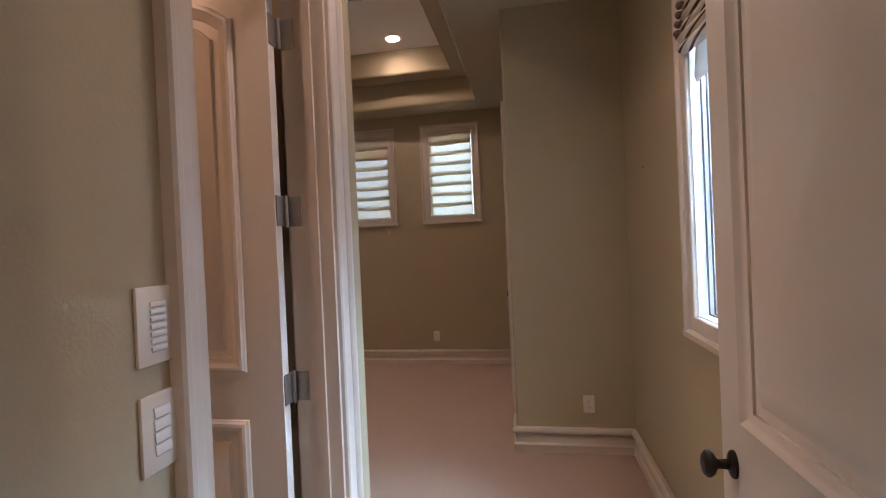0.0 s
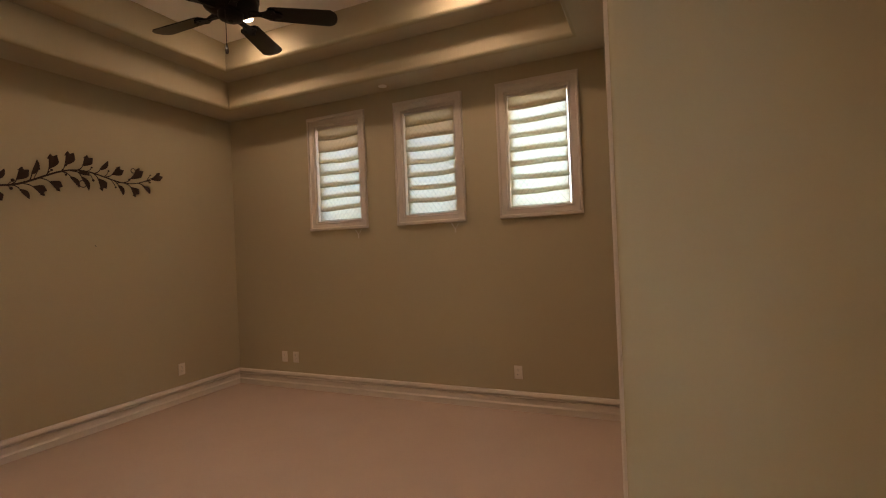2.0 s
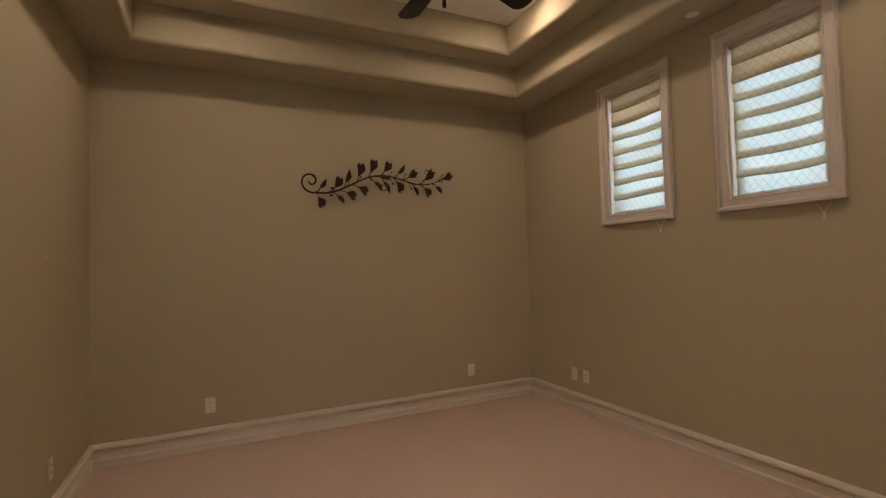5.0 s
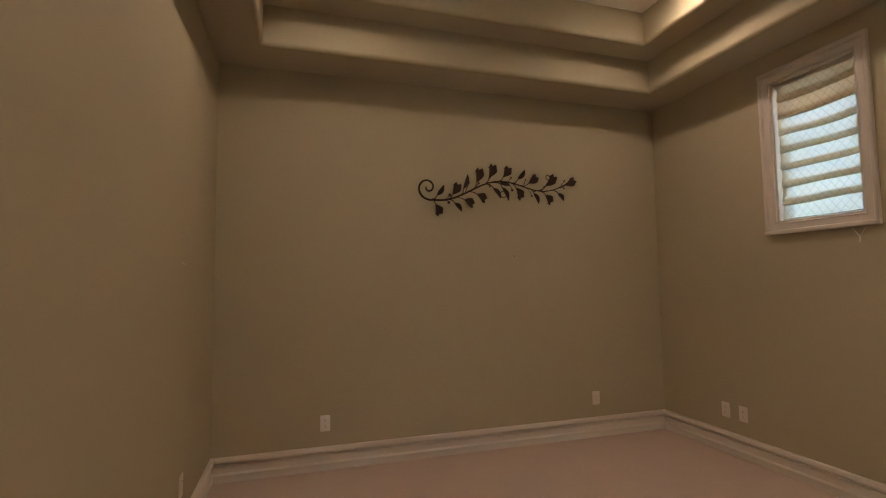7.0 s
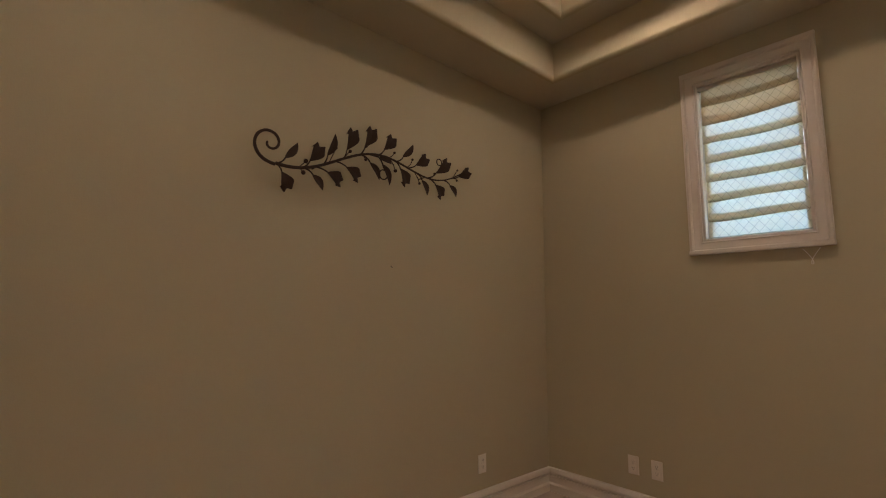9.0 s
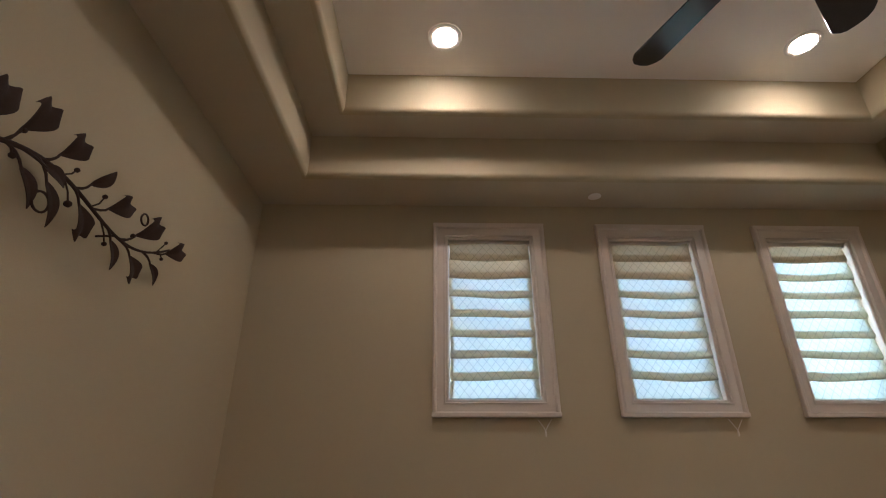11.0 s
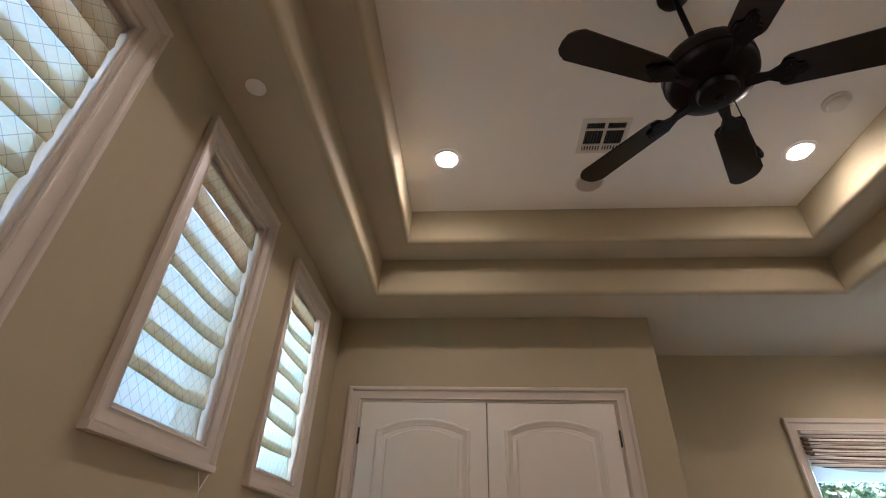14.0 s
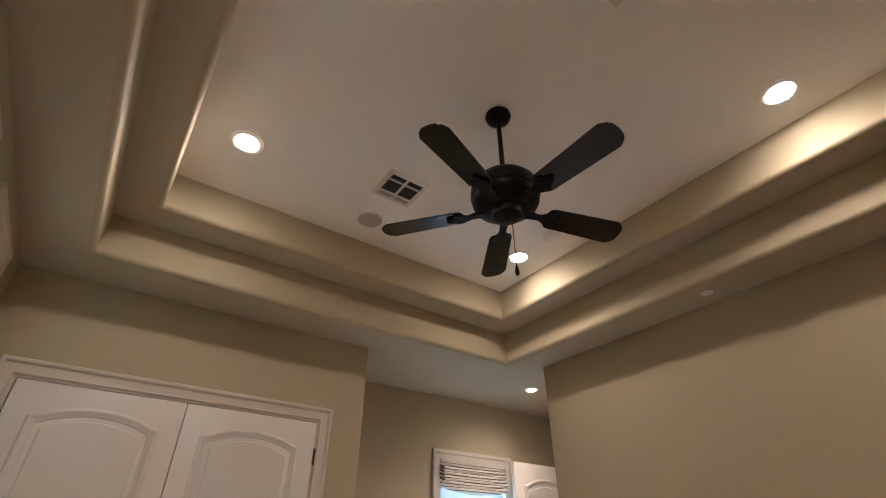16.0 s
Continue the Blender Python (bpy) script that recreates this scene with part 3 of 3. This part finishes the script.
# striped roman shade, pulled up
sh = thing("roman_shade", VM, "striped brown and cream roman shade, pulled up", "blind")
bm, nx = B(), 20
sw = w - 0.004
prof2 = []
for k in range(6):
    z0 = h - 0.01 - 0.040 * k
    for s in range(8):
        a = s / 8 * math.pi * 1.25
        prof2.append((z0 - 0.062 * s / 8 * 1.0, -0.004 + 0.006 * k + 0.022 * math.sin(a)))
rows = []
for j, (z, d) in enumerate(prof2):
    row = []
    for i in range(nx + 1):
        u = i / nx
        sag = 0.030 * math.sin(math.pi * u) * (j / len(prof2)) - 0.012 * abs(2 * u - 1) ** 3
        row.append(bm.verts.new((0.002 + sw * u, z - sag, d + 0.004 * math.sin(7 * u + j * 0.4))))
    rows.append(row)
for a, b in zip(rows, rows[1:]):
    for i in range(nx):
        bm.faces.new((a[i], a[i + 1], b[i + 1], b[i]))
part("fabric", bm, STRIPED, sh)
# the folds' open side; the shadow inside them is put into its brown
end = B()
for k in range(4):
    z = h - 0.055 - 0.036 * k
    tube(end, [(0.004, z, 0.006), (0.010, z - 0.006, 0.030 + 0.003 * k), (0.030, z - 0.014, 0.036 + 0.004 * k), (0.048, z - 0.010, 0.026 + 0.004 * k)], [0.008, 0.015, 0.014, 0.005], 10)
part("shadowed_fold_end", end, FOLD_SHADOW, sh, "open side of the folds, its shadow coloured dark brown")
part("lining", turned(shade_mesh(w - 0.04, 0.28, 1, 0, 1, 40), Matrix.Translation((0.02, h - 0.37, -0.030))), LINER, sh, "ivory lining below the folds")
part("head_rail", box(B(), 0.008, h - 0.022, -0.02, w - 0.008, h - 0.002, 0.03, 0.004), TRIM, sh)


# ---- lamps ----
def downlight(x, y, z, watts, color=LAMP_COLOR, size=1.0):
    ob = thing("recessed_light", on_wall("up", x, y, z), "round recessed ceiling light, switched on", "ceiling light", "recessed lights")
    part("trim_ring", lathe(B(), [(r * size, d) for r, d in ((0.064, 0.0), (0.092, 0.0), (0.092, 0.003), (0.086, 0.006), (0.072, 0.006), (0.064, 0.002))], 36), WHITE, ob)
    part("lens", lathe(B(), [(r * size, d) for r, d in ((0.0, 0.0015), (0.063, 0.0015), (0.063, 0.005), (0.055, 0.009), (0.03, 0.012), (0.0, 0.013))], 36), LENS, ob, "glowing lamp lens")
    data = lamp("downlight", "SPOT", watts, color, Matrix.Translation((x, y, z - 0.02)))
    data.spot_size, data.spot_blend, data.shadow_soft_size = radians(160), 1.0, 0.06
    return ob


for x in (1.17, 3.14):
    for y in (-3.010, -0.862):
        downlight(x, y, TOP, LAMP_WATTS)
downlight(4.324, -4.23, SOFFIT, LAMP_WATTS * 1.7, size=0.72)
downlight(2.75, -4.72, SOFFIT, LAMP_WATTS * 1.6, (1.0, 0.54, 0.28))
# unseen hallway light, added to brighten the wall with the switches
downlight(4.85, -6.40, SOFFIT, LAMP_WATTS * 2.3)


# ---- ceiling fan ----
FAN = thing("ceiling_fan", Matrix.Translation((2.14, -1.92, TOP)), "dark bronze ceiling fan with five walnut blades, at rest", "ceiling fan")
part("canopy", lathe(B(), [(0.0, 0.0), (0.068, 0.0), (0.070, -0.012), (0.064, -0.030), (0.045, -0.045), (0.022, -0.052), (0.0, -0.052)], 28), FAN_METAL, FAN)
part("downrod", lathe(B(), [(0.0, -0.048), (0.0125, -0.048), (0.0125, -0.41), (0.024, -0.41), (0.030, -0.45), (0.0, -0.45)], 16), FAN_METAL, FAN)
part("motor_housing", lathe(B(), [(0.0, -0.445), (0.04, -0.448), (0.085, -0.460), (0.135, -0.485), (0.160, -0.515), (0.166, -0.545), (0.166, -0.580), (0.160, -0.588),
                                  (0.160, -0.610), (0.150, -0.630), (0.110, -0.652), (0.085, -0.660), (0.0, -0.660)], 40), FAN_METAL, FAN)
part("switch_housing", lathe(B(), [(0.0, -0.658), (0.072, -0.658), (0.074, -0.676), (0.068, -0.694), (0.050, -0.704), (0.018, -0.708), (0.012, -0.716), (0.0, -0.718)], 28), FAN_METAL, FAN)
for k in range(5):
    turn = Matrix.Rotation(radians(37.4 + 72 * k), 4, "Z")
    tilt = Matrix.Translation((0, 0, -0.648)) @ Matrix.Rotation(radians(-12), 4, "X")
    pts = [(0.215, -0.050), (0.235, -0.060), (0.582, -0.072), (0.610, -0.054), (0.624, -0.034), (0.628, 0.0), (0.624, 0.034), (0.610, 0.054), (0.582, 0.072),
           (0.235, 0.060), (0.215, 0.050), (0.205, 0.025), (0.205, -0.025)]
    blade = part("blade", turned(prism(B(), pts, -0.003, 0.003, 1.0), turn @ tilt), BLADE, FAN, "dark walnut fan blade")
    bm = B()
    pts = [(0.10, -0.022), (0.17, -0.016), (0.20, -0.030), (0.225, -0.044), (0.250, -0.040), (0.256, -0.022), (0.285, -0.016), (0.296, 0.0), (0.285, 0.016),
           (0.256, 0.022), (0.250, 0.040), (0.225, 0.044), (0.20, 0.030), (0.17, 0.016), (0.10, 0.022)]
    prism(bm, pts, -0.014, -0.0045, 1.0)
    for u, v in ((0.228, -0.024), (0.228, 0.024), (0.272, 0.0)):
        lathe(bm, [(0.0, -0.019), (0.006, -0.018), (0.008, -0.0145)], 10, u, v)
    turned(bm, tilt)
    tube(bm, [(0.095, 0, -0.632), (0.13, 0, -0.645), (0.18, 0, -0.655)], [0.022, 0.016, 0.012], 10)
    part("blade_iron", turned(bm, turn), FAN_METAL, blade, "scrolled bronze blade iron")
bm = B()
cx, cy = 0.060, -0.093
tube(bm, [(0.058, -0.088, -0.648), (cx, cy, -0.665), (cx, cy, -0.895)], 0.0022, 6)
chain = part("pull_chain", bm, FAN_METAL, FAN)
part("fob", lathe(B(), [(0.0, -0.892), (0.004, -0.895), (0.009, -0.915), (0.011, -0.935), (0.007, -0.948), (0.0, -0.952)], 14, cx, cy), BLADE, chain)


# ---- ceiling fittings ----
def register(x, y, w=0.27, h=0.26):
    ob = thing("air_register", on_wall("up", x, y, TOP) @ Matrix.Rotation(radians(90), 4, "Z"), "cream metal ceiling register with louvres", "air vent", "ceiling registers")
    u0, v0 = -w / 2, -h / 2
    path = [(u0, v0), (u0, -v0), (-u0, -v0), (-u0, v0)]
    part("frame", sweep(B(), path, [(-0.022, 0.0005), (0.006, 0.0005), (0.006, 0.004), (-0.016, 0.010), (-0.022, 0.010)], closed=True), PLATE, ob)
    # a near-black sheet draws the shade of the duct behind the louvres
    part("duct_shade", box(B(), u0 + 0.01, v0 + 0.01, 0.0006, -u0 - 0.01, -v0 - 0.01, 0.002), DARK, ob)
    part("mullion", box(B(), -0.008, v0 + 0.02, 0.003, 0.008, -v0 - 0.02, 0.011), PLATE, ob)
    for v in (-0.062, 0.058):
        part("mullion", box(B(), u0 + 0.02, v - 0.006, 0.003, -u0 - 0.02, v + 0.006, 0.0112), PLATE, ob)
    for sx in (-1, 1):
        for v, long, tilt in ((-0.105, 0.037, 12), (-0.055, 0.106, 78), (0.065, 0.037, 80)):
            for k in range(6):
                u = sx * (0.02 + 0.0165 * k)
                s = box(B(), -0.004, 0, 0.0, 0.004, long, 0.0010)
                turned(s, Matrix.Translation((u, v, 0.006)) @ Matrix.Rotation(radians(tilt * sx), 4, "Y"))
                # the deeper rows are coloured dark for the shade they lie in
                part("louvre", s, PLATE if v < -0.1 else GASKET_AND_SHADE, ob)
    return ob


register(2.975, -1.80)
register(1.24, -1.80)


sp = thing("ceiling_speaker", on_wall("up", 3.39, -1.80, TOP), "round ceiling speaker with a woven grille", "speaker")
part("bezel", lathe(B(), [(0.082, 0.0), (0.092, 0.0), (0.092, 0.003), (0.086, 0.006), (0.082, 0.004), (0.082, 0.0)], 40), PLATE, sp)
part("grille", lathe(B(), [(0.0, 0.001), (0.0815, 0.001), (0.0815, 0.003), (0.05, 0.005), (0.0, 0.0055)], 40), GRILLE, sp)
sd = thing("smoke_detector", on_wall("up", 2.766, -2.995, TOP), "round white smoke detector", "smoke detector")
part("base", lathe(B(), [(0.0, 0.0), (0.068, 0.0), (0.070, 0.010), (0.062, 0.016), (0.0, 0.016)], 36), WHITE, sd)
part("cover", lathe(B(), [(0.0, 0.0165), (0.054, 0.0165), (0.054, 0.026), (0.046, 0.036), (0.030, 0.040), (0.0, 0.041)], 36), WHITE, sd)
for x, y in ((2.135, -0.154), (2.112, -3.655)):
    ob = thing("sprinkler_cover", on_wall("up", x, y, SOFFIT), "small round white sprinkler cover plate", "sprinkler", "sprinkler covers")
    part("collar", lathe(B(), [(0.0, 0.0), (0.030, 0.0), (0.030, 0.006), (0.0, 0.006)], 28), PLATE, ob)
    part("plate", lathe(B(), [(0.0, 0.0065), (0.040, 0.0065), (0.041, 0.009), (0.036, 0.0115), (0.0, 0.013)], 32), WHITE, ob)


# ---- wall fittings ----
def outlet(m, blank=False):
    ob = thing("wall_outlet", m, "ivory plastic duplex wall outlet", "outlet", "wall outlets")
    part("plate", box(B(), -0.036, -0.058, 0.0, 0.036, 0.058, 0.006, 0.0025), PLATE, ob)
    for v in (-0.020, 0.020):
        r = part("receptacle", prism(B(), arc(0, v - 0.004, 0.017, 200, 340, 8) + arc(0, v + 0.004, 0.017, 20, 160, 8), 0.0062, 0.0085), PLATE, ob)
        if not blank:
            # dark blocks on the face draw the shade inside the slots
            s = B()
            box(s, -0.0075, v - 0.001, 0.0086, -0.0055, v + 0.009, 0.0092)
            box(s, 0.0055, v - 0.001, 0.0086, 0.0075, v + 0.008, 0.0092)
            lathe(s, [(0.0026, 0.0086), (0.0026, 0.0092), (0, 0.0092)], 10, 0, v - 0.008)
            part("slots", s, DARK, r)
    part("screw", lathe(B(), [(0.0035, 0.006), (0.003, 0.0072), (0, 0.0074)], 10), STEEL, ob)
    return ob


for side, x, y, z in (("north", 0.675, 0, 0.335), ("north", 0.83, 0, 0.335), ("north", 3.29, 0, 0.333), ("west", 0, -0.734, 0.333),
                      ("west", 0, -3.067, 0.336), ("north", 4.77, CY, 0.327), ("south", 0.89, SY, 0.335)):
    outlet(on_wall(side, x, y, z))


def nail(side, x, y, z, mat=BRONZE):
    n = tube(B(), [(0, 0, 0), (0, -0.002, 0.012), (0, -0.008, 0.018), (0, -0.012, 0.024), (0, -0.006, 0.029)], 0.0022, 6)
    box(n, -0.005, -0.004, 0.0, 0.005, 0.012, 0.002)
    ob = tagged(part("picture_hook", turned(n, Matrix.Scale(0.55, 4)), mat), "small bronze picture hook in the bare wall", "hook", "picture hooks")
    ob.matrix_world = on_wall(side, x, y, z)


nail("west", 0, -1.499, 1.586)
nail("east", VX, -2.815, 1.803)
nail("south", 0.973, SY, 1.485, WHITE)

kp = thing("keypad_switch", on_wall("west", BX, -4.872, 1.308), "ivory lighting keypad with a column of buttons", "switch")
part("plate", box(B(), -0.040, -0.066, 0.0, 0.040, 0.066, 0.007, 0.003), PLATE, kp)
for k in range(7):
    v = 0.036 - 0.0125 * k
    part("button", box(B(), -0.014, v - 0.0036, 0.0072, 0.020, v + 0.0036, 0.0105, 0.001), WHITE, kp)
    part("label_bar", box(B(), -0.012, v - 0.0062, 0.0071, 0.018, v - 0.0046, 0.0076), STEEL, kp)
kp = thing("dimmer_switch", on_wall("west", BX, -4.872, 1.128), "ivory switch plate with three slanted keys", "switch")
part("plate", box(B(), -0.040, -0.066, 0.0, 0.040, 0.066, 0.007, 0.003), PLATE, kp)
for k in range(4):
    v = 0.034 - 0.021 * k
    part("button", turned(box(B(), -0.016, -0.0085, 0.0, 0.020, 0.0085, 0.003, 0.001), Matrix.Translation((0, v, 0.0074)) @ Matrix.Rotation(radians(-6), 4, "X")), WHITE, kp)
    part("label_bar", box(B(), -0.012, v - 0.0112, 0.0071, 0.018, v - 0.0092, 0.0078), STEEL, kp)


# ---- wrought vine on the west wall ----
VINE = thing("metal_wall_ornament", on_wall("west", 0, -1.602, 2.130), "brown wrought metal vine with heart-shaped leaves", "wall ornament")


def stem_at(u):
    """Height of the wavy stem at a place along the wall."""
    return 0.0263 + 0.1309 * u + 0.0596 * u * u - 0.0289 * math.sin(6.4 * u) + 0.0591 * math.cos(6.4 * u)


def stand(u):
    return 0.056 + 0.010 * math.cos(1.6 * (u + 0.15))


us = [-0.64 + 1.26 * i / 48 for i in range(49)]
stem = part("stem", tube(B(), [(u, stem_at(u), stand(u)) for u in us], [0.0088 - 0.0048 * i / 48 for i in range(49)], 8), IRON, VINE)
# the scroll at the thick end
pts = []
for i in range(41):
    f = i / 40
    a, r = radians(285 - 470 * f), 0.107 - 0.093 * f ** 0.7
    pts.append((-0.672 + r * math.cos(a), 0.006 + r * math.sin(a), stand(-0.6)))
part("scroll", tube(B(), pts, [0.0085 - 0.003 * i / 40 for i in range(41)], 8), IRON, VINE)


def leaf_mesh(length, width, heart, curl):
    """A bent metal leaf along +x: slender and pointed, or widening to a notched end with two pointed lobes."""
    bm, n, k = B(), 14, 6
    rows = []
    for i in range(n + 1):
        s = i / n
        if heart:
            half = width * (0.05 + 0.95 * math.sin(math.pi / 2 * min(1.0, s / 0.66)) ** 1.1)
        else:
            half = width * (math.sin(math.pi * s ** 0.85) ** 0.85 + 0.03)
        row = []
        for j in range(-k, k + 1):
            v = j / k
            x = s * length
            if heart:
                q = abs(v)
                end = 0.84 + 0.16 * (q / 0.6) ** 1.3 if q < 0.6 else 1.0 - 0.36 * ((q - 0.6) / 0.4) ** 1.7
                end -= 0.07 * max(0.0, v)
                x *= 1 + (end - 1) * s ** 3
            lift = 0.09 * length * math.sin(math.pi * s) + 0.22 * half * abs(v)
            row.append((x, half * v + curl * length * (s * s - s), lift))
        rows.append(row)
    up = [[bm.verts.new((x, y, z + 0.0012)) for x, y, z in r] for r in rows]
    lo = [[bm.verts.new((x, y, z - 0.0012)) for x, y, z in r] for r in rows]
    for i in range(n):
        for j in range(2 * k):
            bm.faces.new((up[i][j], up[i][j + 1], up[i + 1][j + 1], up[i + 1][j]))
            bm.faces.new((lo[i][j + 1], lo[i][j], lo[i + 1][j], lo[i + 1][j + 1]))
        for j in (0, 2 * k):
            bm.faces.new((up[i][j], up[i + 1][j], lo[i + 1][j], lo[i][j]))
    for r in (0, n):
        for j in range(2 * k):
            bm.faces.new((up[r][j], up[r][j + 1], lo[r][j + 1], lo[r][j]))
    return bm


def leaf(u, du, dv, heart):
    """A leaf on a curved stalk, its end (du, dv) away from where the stalk leaves the stem."""
    v, w = stem_at(u), stand(u)
    side = 1 if dv > 0 else -1
    at = (u + du * 0.42, v + dv * 0.30, w + 0.006)
    end = (u + du, v + dv)
    length, a = math.hypot(end[0] - at[0], end[1] - at[1]), math.atan2(end[1] - at[1], end[0] - at[0])
    bm = leaf_mesh(length * (1.05 if heart else 1.0), 0.035 if heart else 0.0185, heart, 0.30 * side)
    turned(bm, Matrix.Translation(at) @ Matrix.Rotation(a, 4, "Z") @ Matrix.Rotation(radians(-14 if dv > 0 else 4), 4, "Y"))
    tube(bm, [(u, v, w), (u + du * 0.22, v + dv * 0.09, w + 0.005), (u + du * 0.36, v + dv * 0.20, w + 0.007),
              (at[0] + 0.12 * length * math.cos(a), at[1] + 0.12 * length * math.sin(a), at[2] + 0.003)], [0.0046, 0.0042, 0.0038, 0.0032], 6)
    part("leaf", bm, IRON, VINE)


H, P = True, False
for u, du, dv, kind in ((-0.635, 0.090, 0.120, P), (-0.505, 0.085, 0.135, H), (-0.39, 0.045, 0.172, P), (-0.275, 0.040, 0.172, H), (-0.170, 0.058, 0.165, H),
                        (-0.050, 0.083, 0.125, H), (0.080, 0.100, 0.122, P), (0.165, 0.130, 0.092, H), (0.32, 0.148, 0.138, H), (0.52, 0.148, 0.078, H)):
    leaf(u, du, dv, kind)
for u, du, dv, kind in ((-0.640, 0.066, -0.126, H), (-0.495, 0.108, -0.098, P), (-0.435, 0.155, -0.062, H), (-0.320, 0.148, -0.072, H), (-0.16, 0.122, -0.122, P),
                        (-0.07, 0.105, -0.160, P), (0.06, 0.098, -0.135, H), (0.235, 0.085, -0.126, P), (0.335, 0.108, -0.104, H), (0.46, 0.108, -0.092, P),
                        (-0.12, 0.165, -0.022, P)):
    leaf(u, du, dv, kind)
for u, v, r in ((-0.478, -0.050, 0.013), (-0.489, -0.112, 0.012), (-0.312, 0.058, 0.009), (-0.226, 0.060, 0.010), (-0.124, 0.113, 0.008), (-0.126, 0.036, 0.009),
                (0.079, 0.014, 0.011), (0.070, 0.121, 0.008), (0.206, 0.110, 0.008), (0.263, -0.028, 0.008), (0.587, 0.122, 0.007), (0.582, 0.052, 0.007), (0.386, 0.058, 0.009)):
    u, w = u - 0.012, stand(u) + 0.008
    bm = lathe(B(), [(0, -r), (0.7 * r, -0.7 * r), (r, 0), (0.7 * r, 0.7 * r), (0, r)], 10, u, v)
    bmesh.ops.translate(bm, vec=(0, 0, w), verts=bm.verts[:])
    tube(bm, [(u - 0.035, stem_at(u - 0.035), stand(u)), (u - 0.014, (v + stem_at(u)) / 2, w), (u, v, w)], 0.0026, 6)
    part("berry", bm, IRON, VINE)
for cu, cv, r in ((0.414, 0.142, 0.021), (-0.016, -0.026, 0.028)):
    ring = [(cu + r * math.cos(a), cv + r * math.sin(a), stand(cu) + 0.006) for a in [2 * math.pi * i / 22 * 1.02 + 0.6 for i in range(23)]]
    part("tendril", tube(B(), ring, 0.0035, 6), IRON, VINE)
for u in (-0.42, 0.30):
    part("bracket", tube(B(), [(u, stem_at(u) - 0.002, 0.0), (u, stem_at(u), stand(u))], 0.004, 6), IRON, VINE)

# ---- outdoors ----
bm = B()
box(bm, -60, -60, -0.5, 60, 60, -0.2)
structure("ground", bm, EARTH, "dry gravel ground round the house", "ground")
def board_fence(name, y0, count, height, label, seed):
    """A run of upright boards on two or three rails."""
    rnd = random.Random(seed)
    ob = thing(name, Matrix.Translation((7.0, y0, -0.2)), label, "fence")
    meshes = []
    for k in range(count):
        if k < 3:
            b = part("board", box(B(), 0, 0.003, 0, 0.022, 0.137, height + (0.0, 0.012, -0.01)[k], 0.003), FENCE, ob)
            meshes.append(b.data)
        else:
            b = new("board", meshes[rnd.randrange(3)])
            b.parent = ob
        b.location = (rnd.uniform(0, 0.006), 0.14 * k, 0)
    for z in [0.35 + 1.25 * i for i in range(int(height / 1.3) + 1)]:
        part("rail", box(B(), 0.03, 0, z, 0.075, 0.14 * count, z + 0.09, 0.004), FENCE, ob)
    return ob


board_fence("fence", -9.4, 36, 1.7, "low blue-grey weathered board fence", 3)
board_fence("privacy_screen", -4.72, 35, 5.4, "tall blue-grey weathered board screen", 4)


def tree(x, y, height, crown, seed):
    rnd = random.Random(seed)
    ob = thing("tree", Matrix.Translation((x, y, -0.2)), "leafy green garden tree behind the fence", "tree", "garden trees")
    bm = B()
    tube(bm, [(0, 0, 0), (0.05, 0.02, height * 0.3), (0.02, 0.08, height * 0.55), (0.1, 0.05, height * 0.8)], [0.12, 0.09, 0.06, 0.02], 10)
    ends = []
    for k in range(9):
        a, z = rnd.uniform(0, 6.28), height * rnd.uniform(0.28, 0.6)
        r = crown * rnd.uniform(0.5, 0.95)
        e = (r * math.cos(a), r * math.sin(a), z + crown * rnd.uniform(0.2, 0.8))
        tube(bm, [(0.04, 0.04, z), (e[0] * 0.5, e[1] * 0.5, z + (e[2] - z) * 0.6), e], [0.045, 0.028, 0.008], 6)
        ends.append(e)
    part("trunk", bm, BARK, ob)
    verts, faces = [], []
    for k in range(5200):
        e = rnd.choice(ends)
        c = Vector((e[0] * rnd.uniform(0.3, 1.1), e[1] * rnd.uniform(0.3, 1.1), e[2])) + Vector((rnd.gauss(0, 0.28), rnd.gauss(0, 0.28), rnd.gauss(0, 0.30))) * crown * 0.7
        d = Vector((rnd.gauss(0, 1), rnd.gauss(0, 1), rnd.gauss(0, 1))).normalized()
        s = d.cross(Vector((rnd.gauss(0, 1), rnd.gauss(0, 1), rnd.gauss(0, 1)))).normalized()
        l, w = rnd.uniform(0.06, 0.11), rnd.uniform(0.025, 0.045)
        i = len(verts)
        verts += [c, c + d * l * 0.5 + s * w, c + d * l, c + d * l * 0.5 - s * w]
        faces.append((i, i + 1, i + 2, i + 3))
    me = bpy.data.meshes.new("crown")
    me.from_pydata([tuple(v) for v in verts], [], faces)
    me.materials.append(LEAF)
    cr = new("crown", me)
    cr.parent = ob
    cr["kind"] = "stuff"


for x, y, hh, c, sd in ((9.4, -4.2, 4.2, 1.5, 11), (9.0, -6.4, 3.9, 1.4, 12), (9.8, -8.8, 4.4, 1.6, 13)):
    tree(x, y, hh, c, sd)
